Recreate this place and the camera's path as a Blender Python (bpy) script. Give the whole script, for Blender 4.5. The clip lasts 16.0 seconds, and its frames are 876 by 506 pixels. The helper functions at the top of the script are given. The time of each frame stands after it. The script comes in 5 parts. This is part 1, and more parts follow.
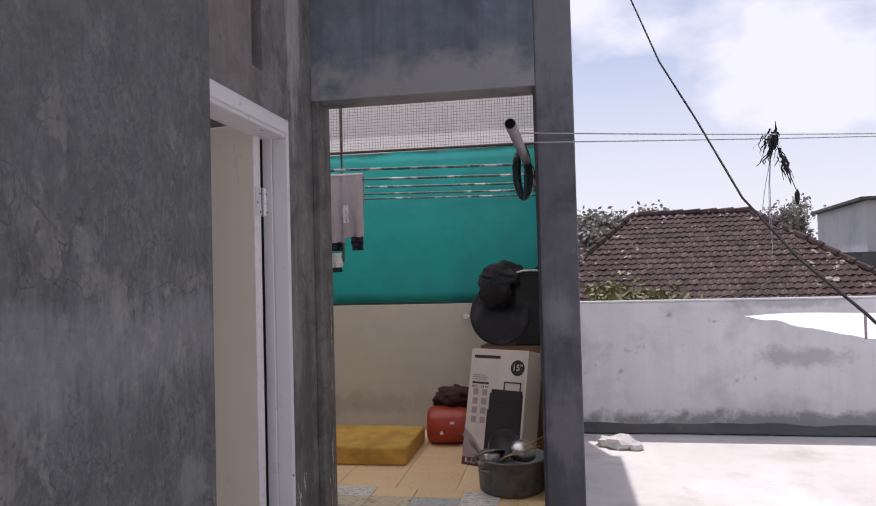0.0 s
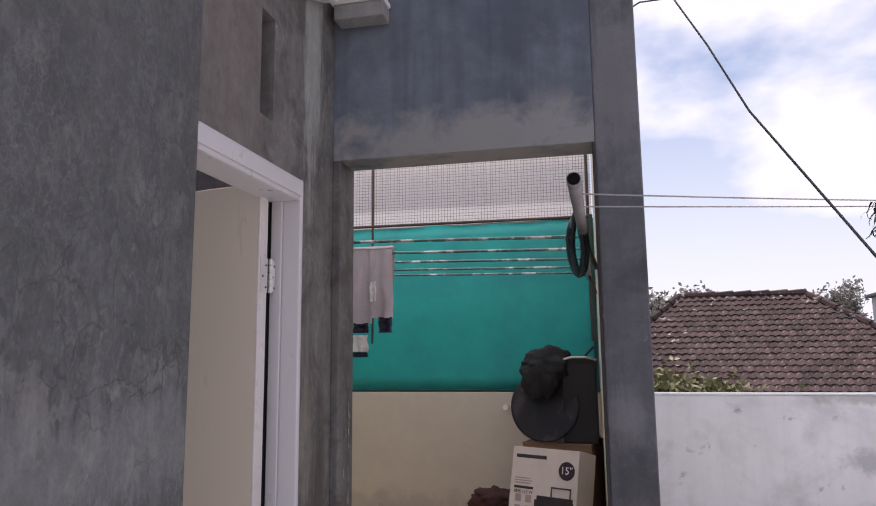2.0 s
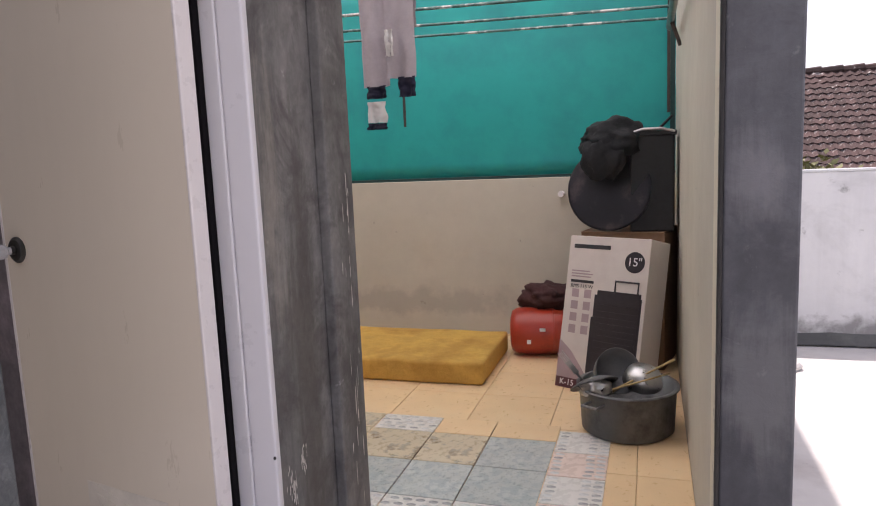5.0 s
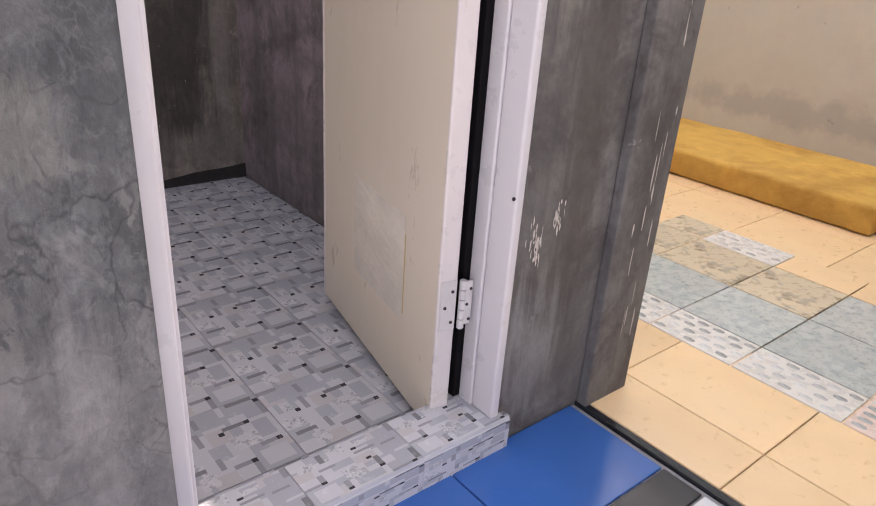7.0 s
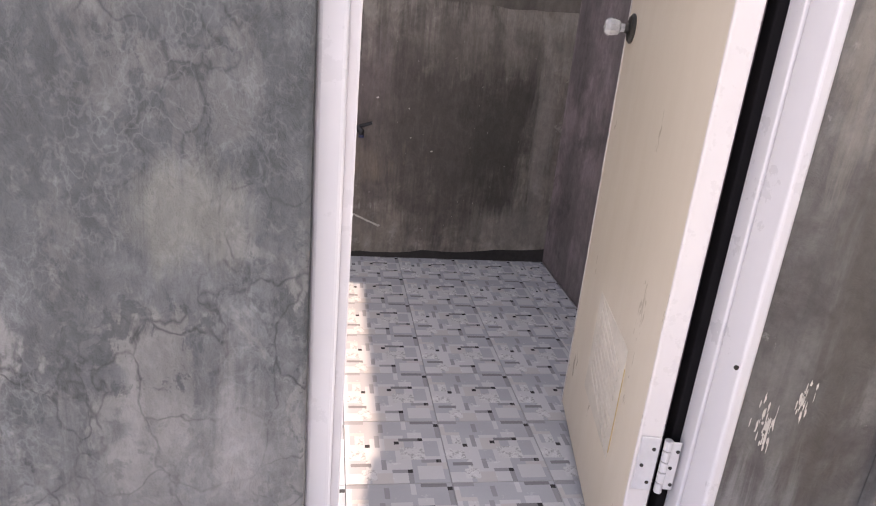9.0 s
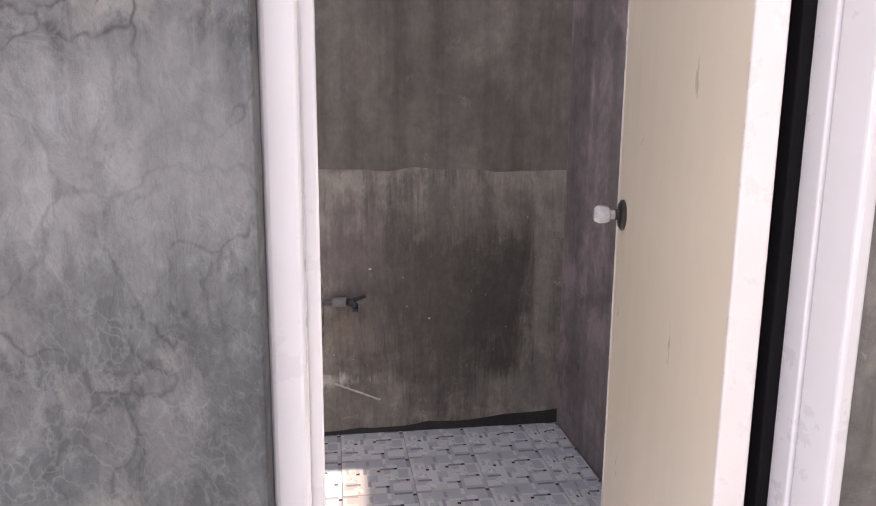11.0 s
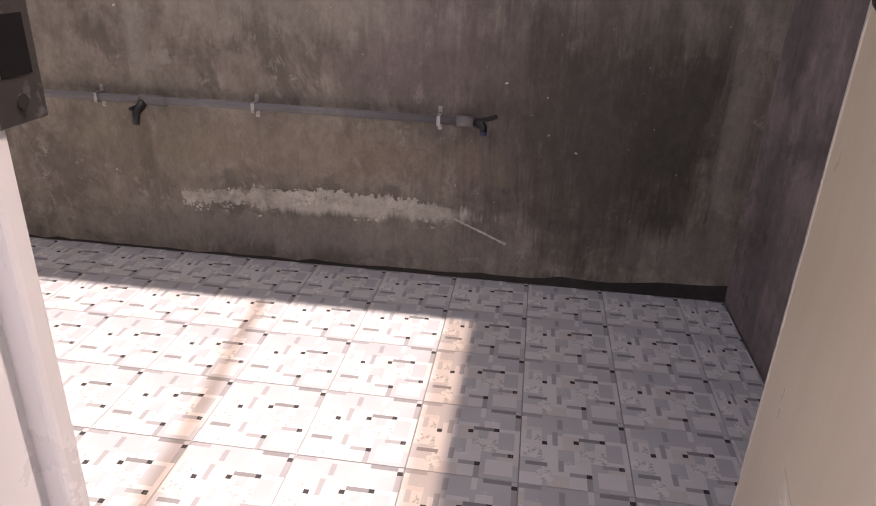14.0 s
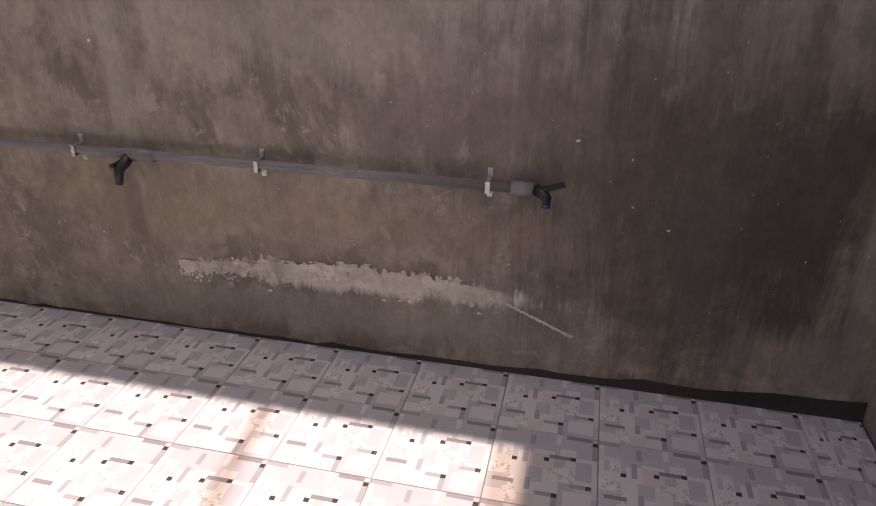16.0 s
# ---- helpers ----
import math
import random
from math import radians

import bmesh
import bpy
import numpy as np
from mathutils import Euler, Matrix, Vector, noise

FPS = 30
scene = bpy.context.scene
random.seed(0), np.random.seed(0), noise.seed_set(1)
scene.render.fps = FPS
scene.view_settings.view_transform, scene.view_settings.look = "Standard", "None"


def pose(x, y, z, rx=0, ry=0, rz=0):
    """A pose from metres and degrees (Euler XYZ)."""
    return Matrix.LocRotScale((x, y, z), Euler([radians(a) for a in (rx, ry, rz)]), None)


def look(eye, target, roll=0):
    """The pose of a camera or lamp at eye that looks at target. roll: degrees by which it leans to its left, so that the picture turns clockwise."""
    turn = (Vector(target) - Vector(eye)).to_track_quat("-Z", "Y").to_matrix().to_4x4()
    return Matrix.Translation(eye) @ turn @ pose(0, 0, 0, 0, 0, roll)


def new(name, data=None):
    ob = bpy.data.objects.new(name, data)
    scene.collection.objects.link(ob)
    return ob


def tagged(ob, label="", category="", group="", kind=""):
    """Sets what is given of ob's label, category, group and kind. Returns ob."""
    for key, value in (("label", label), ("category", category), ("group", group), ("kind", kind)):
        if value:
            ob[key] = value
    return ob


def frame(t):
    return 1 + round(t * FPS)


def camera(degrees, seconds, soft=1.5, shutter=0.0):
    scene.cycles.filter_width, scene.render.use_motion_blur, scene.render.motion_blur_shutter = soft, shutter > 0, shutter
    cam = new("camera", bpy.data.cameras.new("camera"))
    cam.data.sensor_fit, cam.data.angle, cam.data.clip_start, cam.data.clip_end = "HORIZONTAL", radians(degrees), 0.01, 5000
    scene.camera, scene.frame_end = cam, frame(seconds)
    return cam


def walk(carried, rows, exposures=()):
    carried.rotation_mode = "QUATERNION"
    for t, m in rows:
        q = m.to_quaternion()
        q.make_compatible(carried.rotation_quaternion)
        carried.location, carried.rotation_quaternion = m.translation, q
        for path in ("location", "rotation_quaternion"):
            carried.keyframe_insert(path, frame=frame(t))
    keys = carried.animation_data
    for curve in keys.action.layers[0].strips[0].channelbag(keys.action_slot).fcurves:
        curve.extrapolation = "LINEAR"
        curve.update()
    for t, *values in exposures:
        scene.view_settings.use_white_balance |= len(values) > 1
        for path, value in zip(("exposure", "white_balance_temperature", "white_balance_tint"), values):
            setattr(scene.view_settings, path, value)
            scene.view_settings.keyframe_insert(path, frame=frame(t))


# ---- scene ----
cam = camera(65.1, 16.0, soft=1.1)
PATH = [
    (0.0, pose(1.058, -2.897, 1.379, 91.67, 1.52, 9.88)),
    (0.5, pose(1.027, -2.765, 1.407, 93.13, 0.82, 11.46)),
    (1.0, pose(1.016, -2.632, 1.413, 95.18, 1.05, 12.90)),
    (1.5, pose(0.992, -2.548, 1.420, 97.24, 0.89, 12.96)),
    (2.0, pose(0.956, -2.424, 1.419, 98.29, 0.62, 12.72)),
    (2.5, pose(0.924, -2.315, 1.431, 97.13, 1.20, 12.31)),
    (3.0, pose(0.910, -2.164, 1.403, 92.94, 1.53, 12.92)),
    (3.2, pose(0.909, -2.099, 1.383, 91.45, 1.86, 13.70)),
    (5.3, pose(0.804, -1.566, 1.233, 77.88, 2.48, 18.68)),
    (5.5, pose(0.788, -1.524, 1.203, 74.51, 1.08, 22.91)),
    (6.0, pose(0.802, -1.432, 1.114, 70.92, -0.42, 36.48)),
    (6.5, pose(0.823, -1.326, 1.083, 68.20, -2.59, 41.75)),
    (7.0, pose(0.844, -1.201, 1.027, 65.55, -3.60, 51.28)),
    (7.5, pose(0.841, -1.108, 1.013, 63.13, -4.41, 59.60)),
    (8.0, pose(0.855, -1.060, 1.029, 64.61, -5.09, 73.86)),
    (8.5, pose(0.882, -1.006, 1.057, 65.97, -5.81, 80.10)),
    (9.0, pose(0.880, -0.964, 1.099, 69.78, -5.09, 81.83)),
    (9.5, pose(0.869, -0.959, 1.155, 76.55, -3.58, 80.07)),
    (11.8, pose(0.607, -0.866, 1.277, 79.75, -0.21, 81.42)),
    (12.0, pose(0.580, -0.851, 1.257, 77.19, 0.35, 82.96)),
    (12.5, pose(0.488, -0.769, 1.182, 72.07, -1.35, 89.88)),
    (13.0, pose(0.417, -0.707, 1.159, 69.92, -1.24, 95.09)),
    (13.5, pose(0.351, -0.679, 1.138, 67.57, -0.77, 96.96)),
    (14.0, pose(0.225, -0.680, 1.100, 65.78, -1.97, 98.15)),
    (14.5, pose(0.091, -0.698, 1.101, 65.18, -0.61, 98.66)),
    (15.0, pose(-0.024, -0.721, 1.123, 65.08, -1.72, 99.93)),
    (15.5, pose(-0.172, -0.731, 1.144, 63.57, -1.61, 101.75)),
    (16.0, pose(-0.360, -0.742, 1.179, 64.22, -0.63, 102.83)),
]
EXPOSURE = [(0.0, -0.18, 6300, 19), (1.2, -0.06, 6350, 20), (2.5, -0.05, 6400, 20), (3.2, 0.08, 6400, 20), (5.3, 0.58, 6600, 20), (6.5, 1.0, 6750, 20), (7.5, 1.02, 6750, 20), (9.5, 1.44, 6700, 18), (11.8, 1.40, 6800, 18), (12.5, 1.26, 6850, 19), (13.2, 1.12, 7050, 22), (14.0, 0.86, 7250, 25), (15.4, 0.62, 7450, 25), (16.0, 0.82, 7350, 27)]
walk(cam, PATH, EXPOSURE)

# ---- light ----
SUN_TRAVEL = Vector((0.105, -0.287, -1.0)).normalized()
sun = new("sun", bpy.data.lights.new("sun", "SUN"))
sun.data.energy, sun.data.angle, sun.data.color = 4.2, radians(0.8), (1.0, 0.955, 0.89)
sun.matrix_world = look((0, 0, 30), Vector((0, 0, 30)) + SUN_TRAVEL)
world = bpy.data.worlds.new("sky")
scene.world = world
world.use_nodes = True
wn, wl = world.node_tree.nodes, world.node_tree.links
sky = wn.new("ShaderNodeTexSky")
sky.sky_type, sky.sun_disc = "NISHITA", False
sky.sun_elevation = math.asin(-SUN_TRAVEL.z)
sky.sun_rotation = math.atan2(-SUN_TRAVEL.x, -SUN_TRAVEL.y)
sky.dust_density, sky.air_density = 2.2, 1.0
wco = wn.new("ShaderNodeTexCoord")
wmap = wn.new("ShaderNodeMapping")
wmap.inputs["Scale"].default_value = (1.0, 1.0, 1.9)
wmap.inputs["Location"].default_value = (0.37, 0.1, 0.22)
cloud = wn.new("ShaderNodeTexNoise")
cloud.inputs["Scale"].default_value, cloud.inputs["Detail"].default_value, cloud.inputs["Roughness"].default_value = 2.6, 10.0, 0.50
cramp = wn.new("ShaderNodeValToRGB")
cramp.color_ramp.elements[0].position, cramp.color_ramp.elements[1].position = 0.45, 0.57
cmix = wn.new("ShaderNodeMixRGB")
cmix.inputs["Color2"].default_value = (6.9, 7.0, 7.35, 1)
wl.new(wco.outputs["Generated"], wmap.inputs["Vector"])
wl.new(wmap.outputs["Vector"], cloud.inputs["Vector"])
wl.new(cloud.outputs["Fac"], cramp.inputs["Fac"])
wsep = wn.new("ShaderNodeSeparateXYZ")
whaze = wn.new("ShaderNodeMapRange")
for k, v in zip((1, 2, 3, 4), (0.06, 0.36, 0.90, 0.14)):
    whaze.inputs[k].default_value = v
wmax = wn.new("ShaderNodeMath")
wmax.operation = "MAXIMUM"
wl.new(wco.outputs["Generated"], wsep.inputs[0])
wl.new(wsep.outputs["Z"], whaze.inputs[0])
wl.new(whaze.outputs[0], wmax.inputs[0])
wl.new(cramp.outputs["Color"], wmax.inputs[1])
wl.new(wmax.outputs[0], cmix.inputs["Fac"])
wl.new(sky.outputs["Color"], cmix.inputs["Color1"])
wl.new(cmix.outputs["Color"], wn["Background"].inputs["Color"])
wn["Background"].inputs["Strength"].default_value = 0.15


# ---- materials ----
AY_FACE = 3.1            # back wall of the alcove
BX, BY = -2.037, 0.053   # bathroom: far wall face, side wall face


def mat(name, color=(0.5, 0.5, 0.5), rough=0.6, metal=0.0, vary=0.12, grain=30.0, bump=0.0, spots=None, spot_scale=3.0,
        spot_range=(0.55, 0.7), spots2=None, spot2_scale=9.0, spot2_range=(0.6, 0.66), streak=0.0, per_piece=0.0, aspect=(1, 1, 1), mottle=0.0, patches=(), cracks=0.0, drip=0.0, veins=0.0, flecks=None, grit=0.0, **extra):
    """A procedural surface: base colour with broad and fine variation, up to two kinds of stains, streaks and bump."""
    m = bpy.data.materials.new(name)
    m.use_nodes = True
    n, l = m.node_tree.nodes, m.node_tree.links
    p = n["Principled BSDF"]
    p.inputs["Roughness"].default_value, p.inputs["Metallic"].default_value = rough, metal
    for key, value in extra.items():
        p.inputs[key.replace("_", " ")].default_value = value
    co = n.new("ShaderNodeTexCoord")
    src = co.outputs["Object"]
    if aspect != (1, 1, 1):
        mp = n.new("ShaderNodeMapping")
        mp.inputs["Scale"].default_value = aspect
        l.new(src, mp.inputs["Vector"])
        src = mp.outputs["Vector"]

    def tex(scale, detail=5.0, rough_=0.6, vec=None):
        t = n.new("ShaderNodeTexNoise")
        t.inputs["Scale"].default_value, t.inputs["Detail"].default_value, t.inputs["Roughness"].default_value = scale, detail, rough_
        t.inputs["Distortion"].default_value = mottle
        l.new(vec or src, t.inputs["Vector"])
        return t.outputs["Fac"]

    def span(fac, a, b, c, d):
        r = n.new("ShaderNodeMapRange")
        for i, v in zip((1, 2, 3, 4), (a, b, c, d)):
            r.inputs[i].default_value = v
        l.new(fac, r.inputs[0])
        return r.outputs[0]

    def mix(fac, a, b, kind="MIX"):
        x = n.new("ShaderNodeMixRGB")
        x.blend_type = kind
        for sock, v in ((0, fac), (1, a), (2, b)):
            if hasattr(v, "links"):
                l.new(v, x.inputs[sock])
            else:
                x.inputs[sock].default_value = v if sock == 0 else (*v[:3], 1)
        return x.outputs[0]

    lo, hi = [c * (1 - vary) for c in color], [min(1, c * (1 + vary)) for c in color]
    col = mix(span(tex(grain * 0.12), 0.32, 0.68, 0, 1), lo, hi)
    fine = tex(grain, 6.0, 0.7)
    col = mix(span(fine, 0.3, 0.7, 0, vary * 1.5), col, [c * 0.55 for c in color])
    if spots:
        col = mix(span(tex(spot_scale, 7.0, 0.65), *spot_range, 0, 0.9), col, spots)
    if spots2:
        col = mix(span(tex(spot2_scale, 8.0, 0.7), *spot2_range, 0, 0.85), col, spots2)
    if cracks:
        vo = n.new("ShaderNodeTexVoronoi")
        vo.feature = "DISTANCE_TO_EDGE"
        vo.inputs["Scale"].default_value = 11.0
        wv = n.new("ShaderNodeTexNoise")
        wv.inputs["Scale"].default_value, wv.inputs["Detail"].default_value = 6.0, 4.0
        l.new(src, wv.inputs["Vector"])
        vm = n.new("ShaderNodeMixRGB")
        vm.inputs[0].default_value = 0.22
        l.new(src, vm.inputs[1])
        l.new(wv.outputs["Color"], vm.inputs[2])
        l.new(vm.outputs[0], vo.inputs["Vector"])
        gate = mix(span(tex(3.0, 3.0), 0.44, 0.54, 0, 1), (0, 0, 0), span(vo.outputs["Distance"], 0.03, 0.0, 0, cracks))
        col = mix(gate, col, [c * 0.35 for c in color])
    if streak:
        sm = n.new("ShaderNodeMapping")
        sm.inputs["Scale"].default_value = (9, 9, 0.55)
        l.new(co.outputs["Object"], sm.inputs["Vector"])
        col = mix(span(tex(1.3, 5.0, 0.6, sm.outputs["Vector"]), 0.45, 0.72, 0, streak), col, [c * 0.4 for c in color])
    for centre, radii, shade, amount in patches:
        pm = n.new("ShaderNodeMapping")
        pm.inputs["Scale"].default_value = [1 / r for r in radii]
        pm.inputs["Location"].default_value = [-c / r for c, r in zip(centre, radii)]
        l.new(co.outputs["Object"], pm.inputs["Vector"])
        ln = n.new("ShaderNodeVectorMath")
        ln.operation = "LENGTH"
        l.new(pm.outputs["Vector"], ln.inputs[0])
        wob = n.new("ShaderNodeMath")
        wob.operation = "ADD"
        l.new(ln.outputs["Value"], wob.inputs[0])
        edge = span(tex(7.0, 6.0, 0.65), 0.3, 0.7, -0.55 + 0.3 * drip, 0.55 - 0.3 * drip)
        if drip:
            dm = n.new("ShaderNodeMapping")
            dm.inputs["Scale"].default_value = (10, 10, 1.1)
            dm.inputs["Location"].default_value = (centre[2], centre[1], 0)
            l.new(co.outputs["Object"], dm.inputs["Vector"])
            both = n.new("ShaderNodeMath")
            both.operation = "ADD"
            l.new(edge, both.inputs[0])
            l.new(span(tex(2.6, 6.0, 0.7, dm.outputs["Vector"]), 0.3, 0.7, -0.6 * drip, 0.6 * drip), both.inputs[1])
            edge = both.outputs[0]
        l.new(edge, wob.inputs[1])
        col = mix(span(wob.outputs[0], 1.15, 0.5, 0, amount), col, shade)
    if veins:
        vv = n.new("ShaderNodeTexVoronoi")
        vv.feature = "DISTANCE_TO_EDGE"
        vv.inputs["Scale"].default_value = 24.0
        wn_ = n.new("ShaderNodeTexNoise")
        wn_.inputs["Scale"].default_value, wn_.inputs["Detail"].default_value = 14.0, 5.0
        l.new(src, wn_.inputs["Vector"])
        wm = n.new("ShaderNodeMixRGB")
        wm.inputs[0].default_value = 0.30
        l.new(src, wm.inputs[1])
        l.new(wn_.outputs["Color"], wm.inputs[2])
        l.new(wm.outputs[0], vv.inputs["Vector"])
        patchy = mix(span(tex(4.5, 4.0), 0.46, 0.60, 0, 1), (0, 0, 0), span(vv.outputs["Distance"], 0.10, 0.0, 0, veins))
        col = mix(patchy, col, [min(1, c * 1.9) for c in color])
    if flecks:
        col = mix(span(tex(85.0, 3.0, 0.6), 0.56, 0.72, 0, 0.28), col, flecks)
    if grit:
        gm = n.new("ShaderNodeMapping")
        gm.inputs["Scale"].default_value = (1, 1, 0.6)
        l.new(co.outputs["Object"], gm.inputs["Vector"])
        for scale, lo_, hi_, part_ in ((7.0, 0.43, 0.57, 0.8), (26.0, 0.44, 0.56, 1.0), (90.0, 0.42, 0.58, 0.7)):
            gv = n.new("ShaderNodeHueSaturation")
            l.new(span(tex(scale, 5.0, 0.65, gm.outputs["Vector"]), lo_, hi_, 1 - grit * part_, 1 + grit * part_), gv.inputs["Value"])
            l.new(col, gv.inputs["Color"])
            col = gv.outputs["Color"]
    if per_piece:
        oi = n.new("ShaderNodeObjectInfo")
        v = span(oi.outputs["Random"], 0, 1, 1 - per_piece, 1 + per_piece * 0.6)
        hs = n.new("ShaderNodeHueSaturation")
        l.new(v, hs.inputs["Value"])
        l.new(col, hs.inputs["Color"])
        col = hs.outputs["Color"]
    l.new(col, p.inputs["Base Color"])
    l.new(span(fine, 0.25, 0.75, max(0.02, rough - 0.1), min(1, rough + 0.1)), p.inputs["Roughness"])
    if bump:
        b = n.new("ShaderNodeBump")
        b.inputs["Strength"].default_value, b.inputs["Distance"].default_value = min(1, bump), 0.01 * max(1, bump)
        l.new(tex(grain * 0.6, 8.0, 0.7), b.inputs["Height"])
        l.new(b.outputs["Normal"], p.inputs["Normal"])
    return m


CEMENT = mat("cement_plaster", (0.118, 0.120, 0.121), 0.85, vary=0.30, grain=52, bump=0.9, spots=(0.182, 0.175, 0.167), spot_scale=10.0, spot_range=(0.52, 0.575),
             spots2=(0.068, 0.072, 0.072), spot2_scale=19.0, spot2_range=(0.54, 0.585), streak=0.35, mottle=0.5, aspect=(1, 1, 0.75), cracks=0.85, grit=0.07, drip=0.8, veins=0.24, flecks=(0.21, 0.205, 0.20),
             patches=(((0.04, -1.6, 2.42), (1, 3.2, 1.05), (0.090, 0.091, 0.091), 0.80), ((0.04, -1.7, 1.22), (1, 1.4, 0.13), (0.205, 0.207, 0.204), 0.55),
                      ((0.04, -1.22, 0.93), (1, 0.55, 0.18), (0.066, 0.070, 0.071), 0.55), ((0.04, -1.12, 0.38), (1, 0.32, 0.20), (0.225, 0.215, 0.206), 0.42),
                      ((0.04, -1.13, 0.82), (1, 0.07, 0.07), (0.205, 0.20, 0.175), 0.60), ((0.04, -1.07, 0.46), (1, 0.03, 0.20), (0.235, 0.222, 0.215), 0.55)))
CEMENT_BLUE = mat("blue_grey_plaster", (0.155, 0.175, 0.21), 0.85, vary=0.3, grain=12, bump=0.4, spots=(0.085, 0.10, 0.135), spot_scale=2.0,
                  spot_range=(0.45, 0.6), spots2=(0.28, 0.27, 0.26), spot2_scale=2.6, spot2_range=(0.6, 0.72), streak=0.6, mottle=0.3,
                  patches=(((0.6, 0, 2.20), (0.75, 1, 0.13), (0.27, 0.26, 0.255), 0.9), ((0.85, 0, 2.75), (0.25, 1, 0.3), (0.085, 0.095, 0.12), 0.6)))
CEMENT_STUB = mat("weathered_cement", (0.178, 0.168, 0.158), 0.85, vary=0.32, grain=30, bump=0.6, spots=(0.085, 0.075, 0.072), spot_scale=5.0, spot_range=(0.48, 0.60),
                  spots2=(0.33, 0.31, 0.30), spot2_scale=13.0, spot2_range=(0.64, 0.70), streak=0.7, mottle=0.5, drip=1.0, grit=0.05,
                  patches=(((0.0, -0.20, 2.55), (1, 0.10, 0.62), (0.34, 0.34, 0.32), 0.75), ((0.0, -0.75, 2.3), (1, 0.25, 0.4), (0.16, 0.135, 0.12), 0.7),
                           ((0.0, -0.12, 0.75), (1, 0.07, 0.55), (0.085, 0.076, 0.066), 0.75), ((0.0, -0.20, 0.22), (1, 0.10, 0.16), (0.24, 0.235, 0.23), 0.6), ((0.0, -0.23, 1.2), (1, 0.05, 0.30), (0.25, 0.225, 0.19), 0.6)))
CEMENT_POST = mat("stained_post_cement", (0.128, 0.127, 0.138), 0.85, vary=0.3, grain=20, bump=0.5, spots=(0.072, 0.070, 0.078), spot_scale=3.4, spot_range=(0.48, 0.62),
                  spots2=(0.26, 0.25, 0.25), spot2_scale=7.0, spot2_range=(0.61, 0.70), streak=0.5, mottle=0.5, drip=0.6,
                  patches=(((1.08, 0, 2.35), (0.14, 1, 0.35), (0.20, 0.195, 0.20), 0.6), ((1.08, 0, 0.75), (0.10, 1, 0.16), (0.21, 0.205, 0.205), 0.5), ((1.05, 0, 1.2), (0.06, 1, 0.10), (0.22, 0.21, 0.215), 0.5)))
CEMENT_LIGHT = mat("light_cement", (0.27, 0.26, 0.25), 0.85, vary=0.25, grain=18, bump=0.4, spots=(0.17, 0.165, 0.165), spot_scale=2.6, spot_range=(0.5, 0.64), mottle=0.4)
BATH_WALL = mat("stained_bath_cement", (0.325, 0.285, 0.243), 0.75, vary=0.32, grain=38, bump=0.6, spots=(0.175, 0.149, 0.130), spot_scale=4.2,
                spot_range=(0.50, 0.59), spots2=(0.36, 0.325, 0.29), spot2_scale=14.0, spot2_range=(0.585, 0.63), streak=0.5, mottle=0.5, drip=0.75, grit=0.06,
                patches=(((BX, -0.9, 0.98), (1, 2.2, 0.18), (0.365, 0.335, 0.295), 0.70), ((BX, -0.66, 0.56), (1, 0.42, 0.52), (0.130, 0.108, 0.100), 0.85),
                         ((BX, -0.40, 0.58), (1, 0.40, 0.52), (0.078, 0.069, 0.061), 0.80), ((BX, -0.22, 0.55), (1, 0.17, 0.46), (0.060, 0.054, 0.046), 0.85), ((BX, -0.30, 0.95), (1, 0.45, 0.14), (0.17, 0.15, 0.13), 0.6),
                         ((BX, -1.45, 0.42), (1, 0.75, 0.10), (0.285, 0.225, 0.175), 0.55), ((BX, -1.15, 0.72), (1, 0.35, 0.12), (0.190, 0.160, 0.150), 0.50),
                         ((BX, -0.95, 0.78), (1, 0.28, 0.22), (0.205, 0.168, 0.166), 0.5), ((BX, -2.05, 0.40), (1, 0.35, 0.16), (0.265, 0.232, 0.178), 0.5),
                         ((BX, -2.03, 0.80), (1, 0.05, 0.30), (0.370, 0.345, 0.310), 0.60), ((BX, -2.05, 0.35), (1, 0.03, 0.22), (0.160, 0.135, 0.110), 0.60),
                         ((BX, -0.03, 0.55), (1, 0.05, 0.40), (0.275, 0.250, 0.225), 0.65), ((BX, -0.08, 0.14), (1, 0.30, 0.10), (0.235, 0.210, 0.185), 0.75),
                         ((BX, -1.5, 0.11), (1, 0.8, 0.07), (0.265, 0.238, 0.212), 0.7), ((BX, -1.36, 0.225), (1, 0.50, 0.036), (0.60, 0.57, 0.51), 0.92)))
BATH_UPPER = mat("upper_bath_cement", (0.205, 0.182, 0.158), 0.8, vary=0.25, grain=26, bump=0.5, spots=(0.135, 0.118, 0.102), spot_scale=2.4, spot_range=(0.46, 0.62),
                 spots2=(0.29, 0.265, 0.235), spot2_scale=9.0, spot2_range=(0.62, 0.72), streak=0.8, mottle=0.3, grit=0.05)
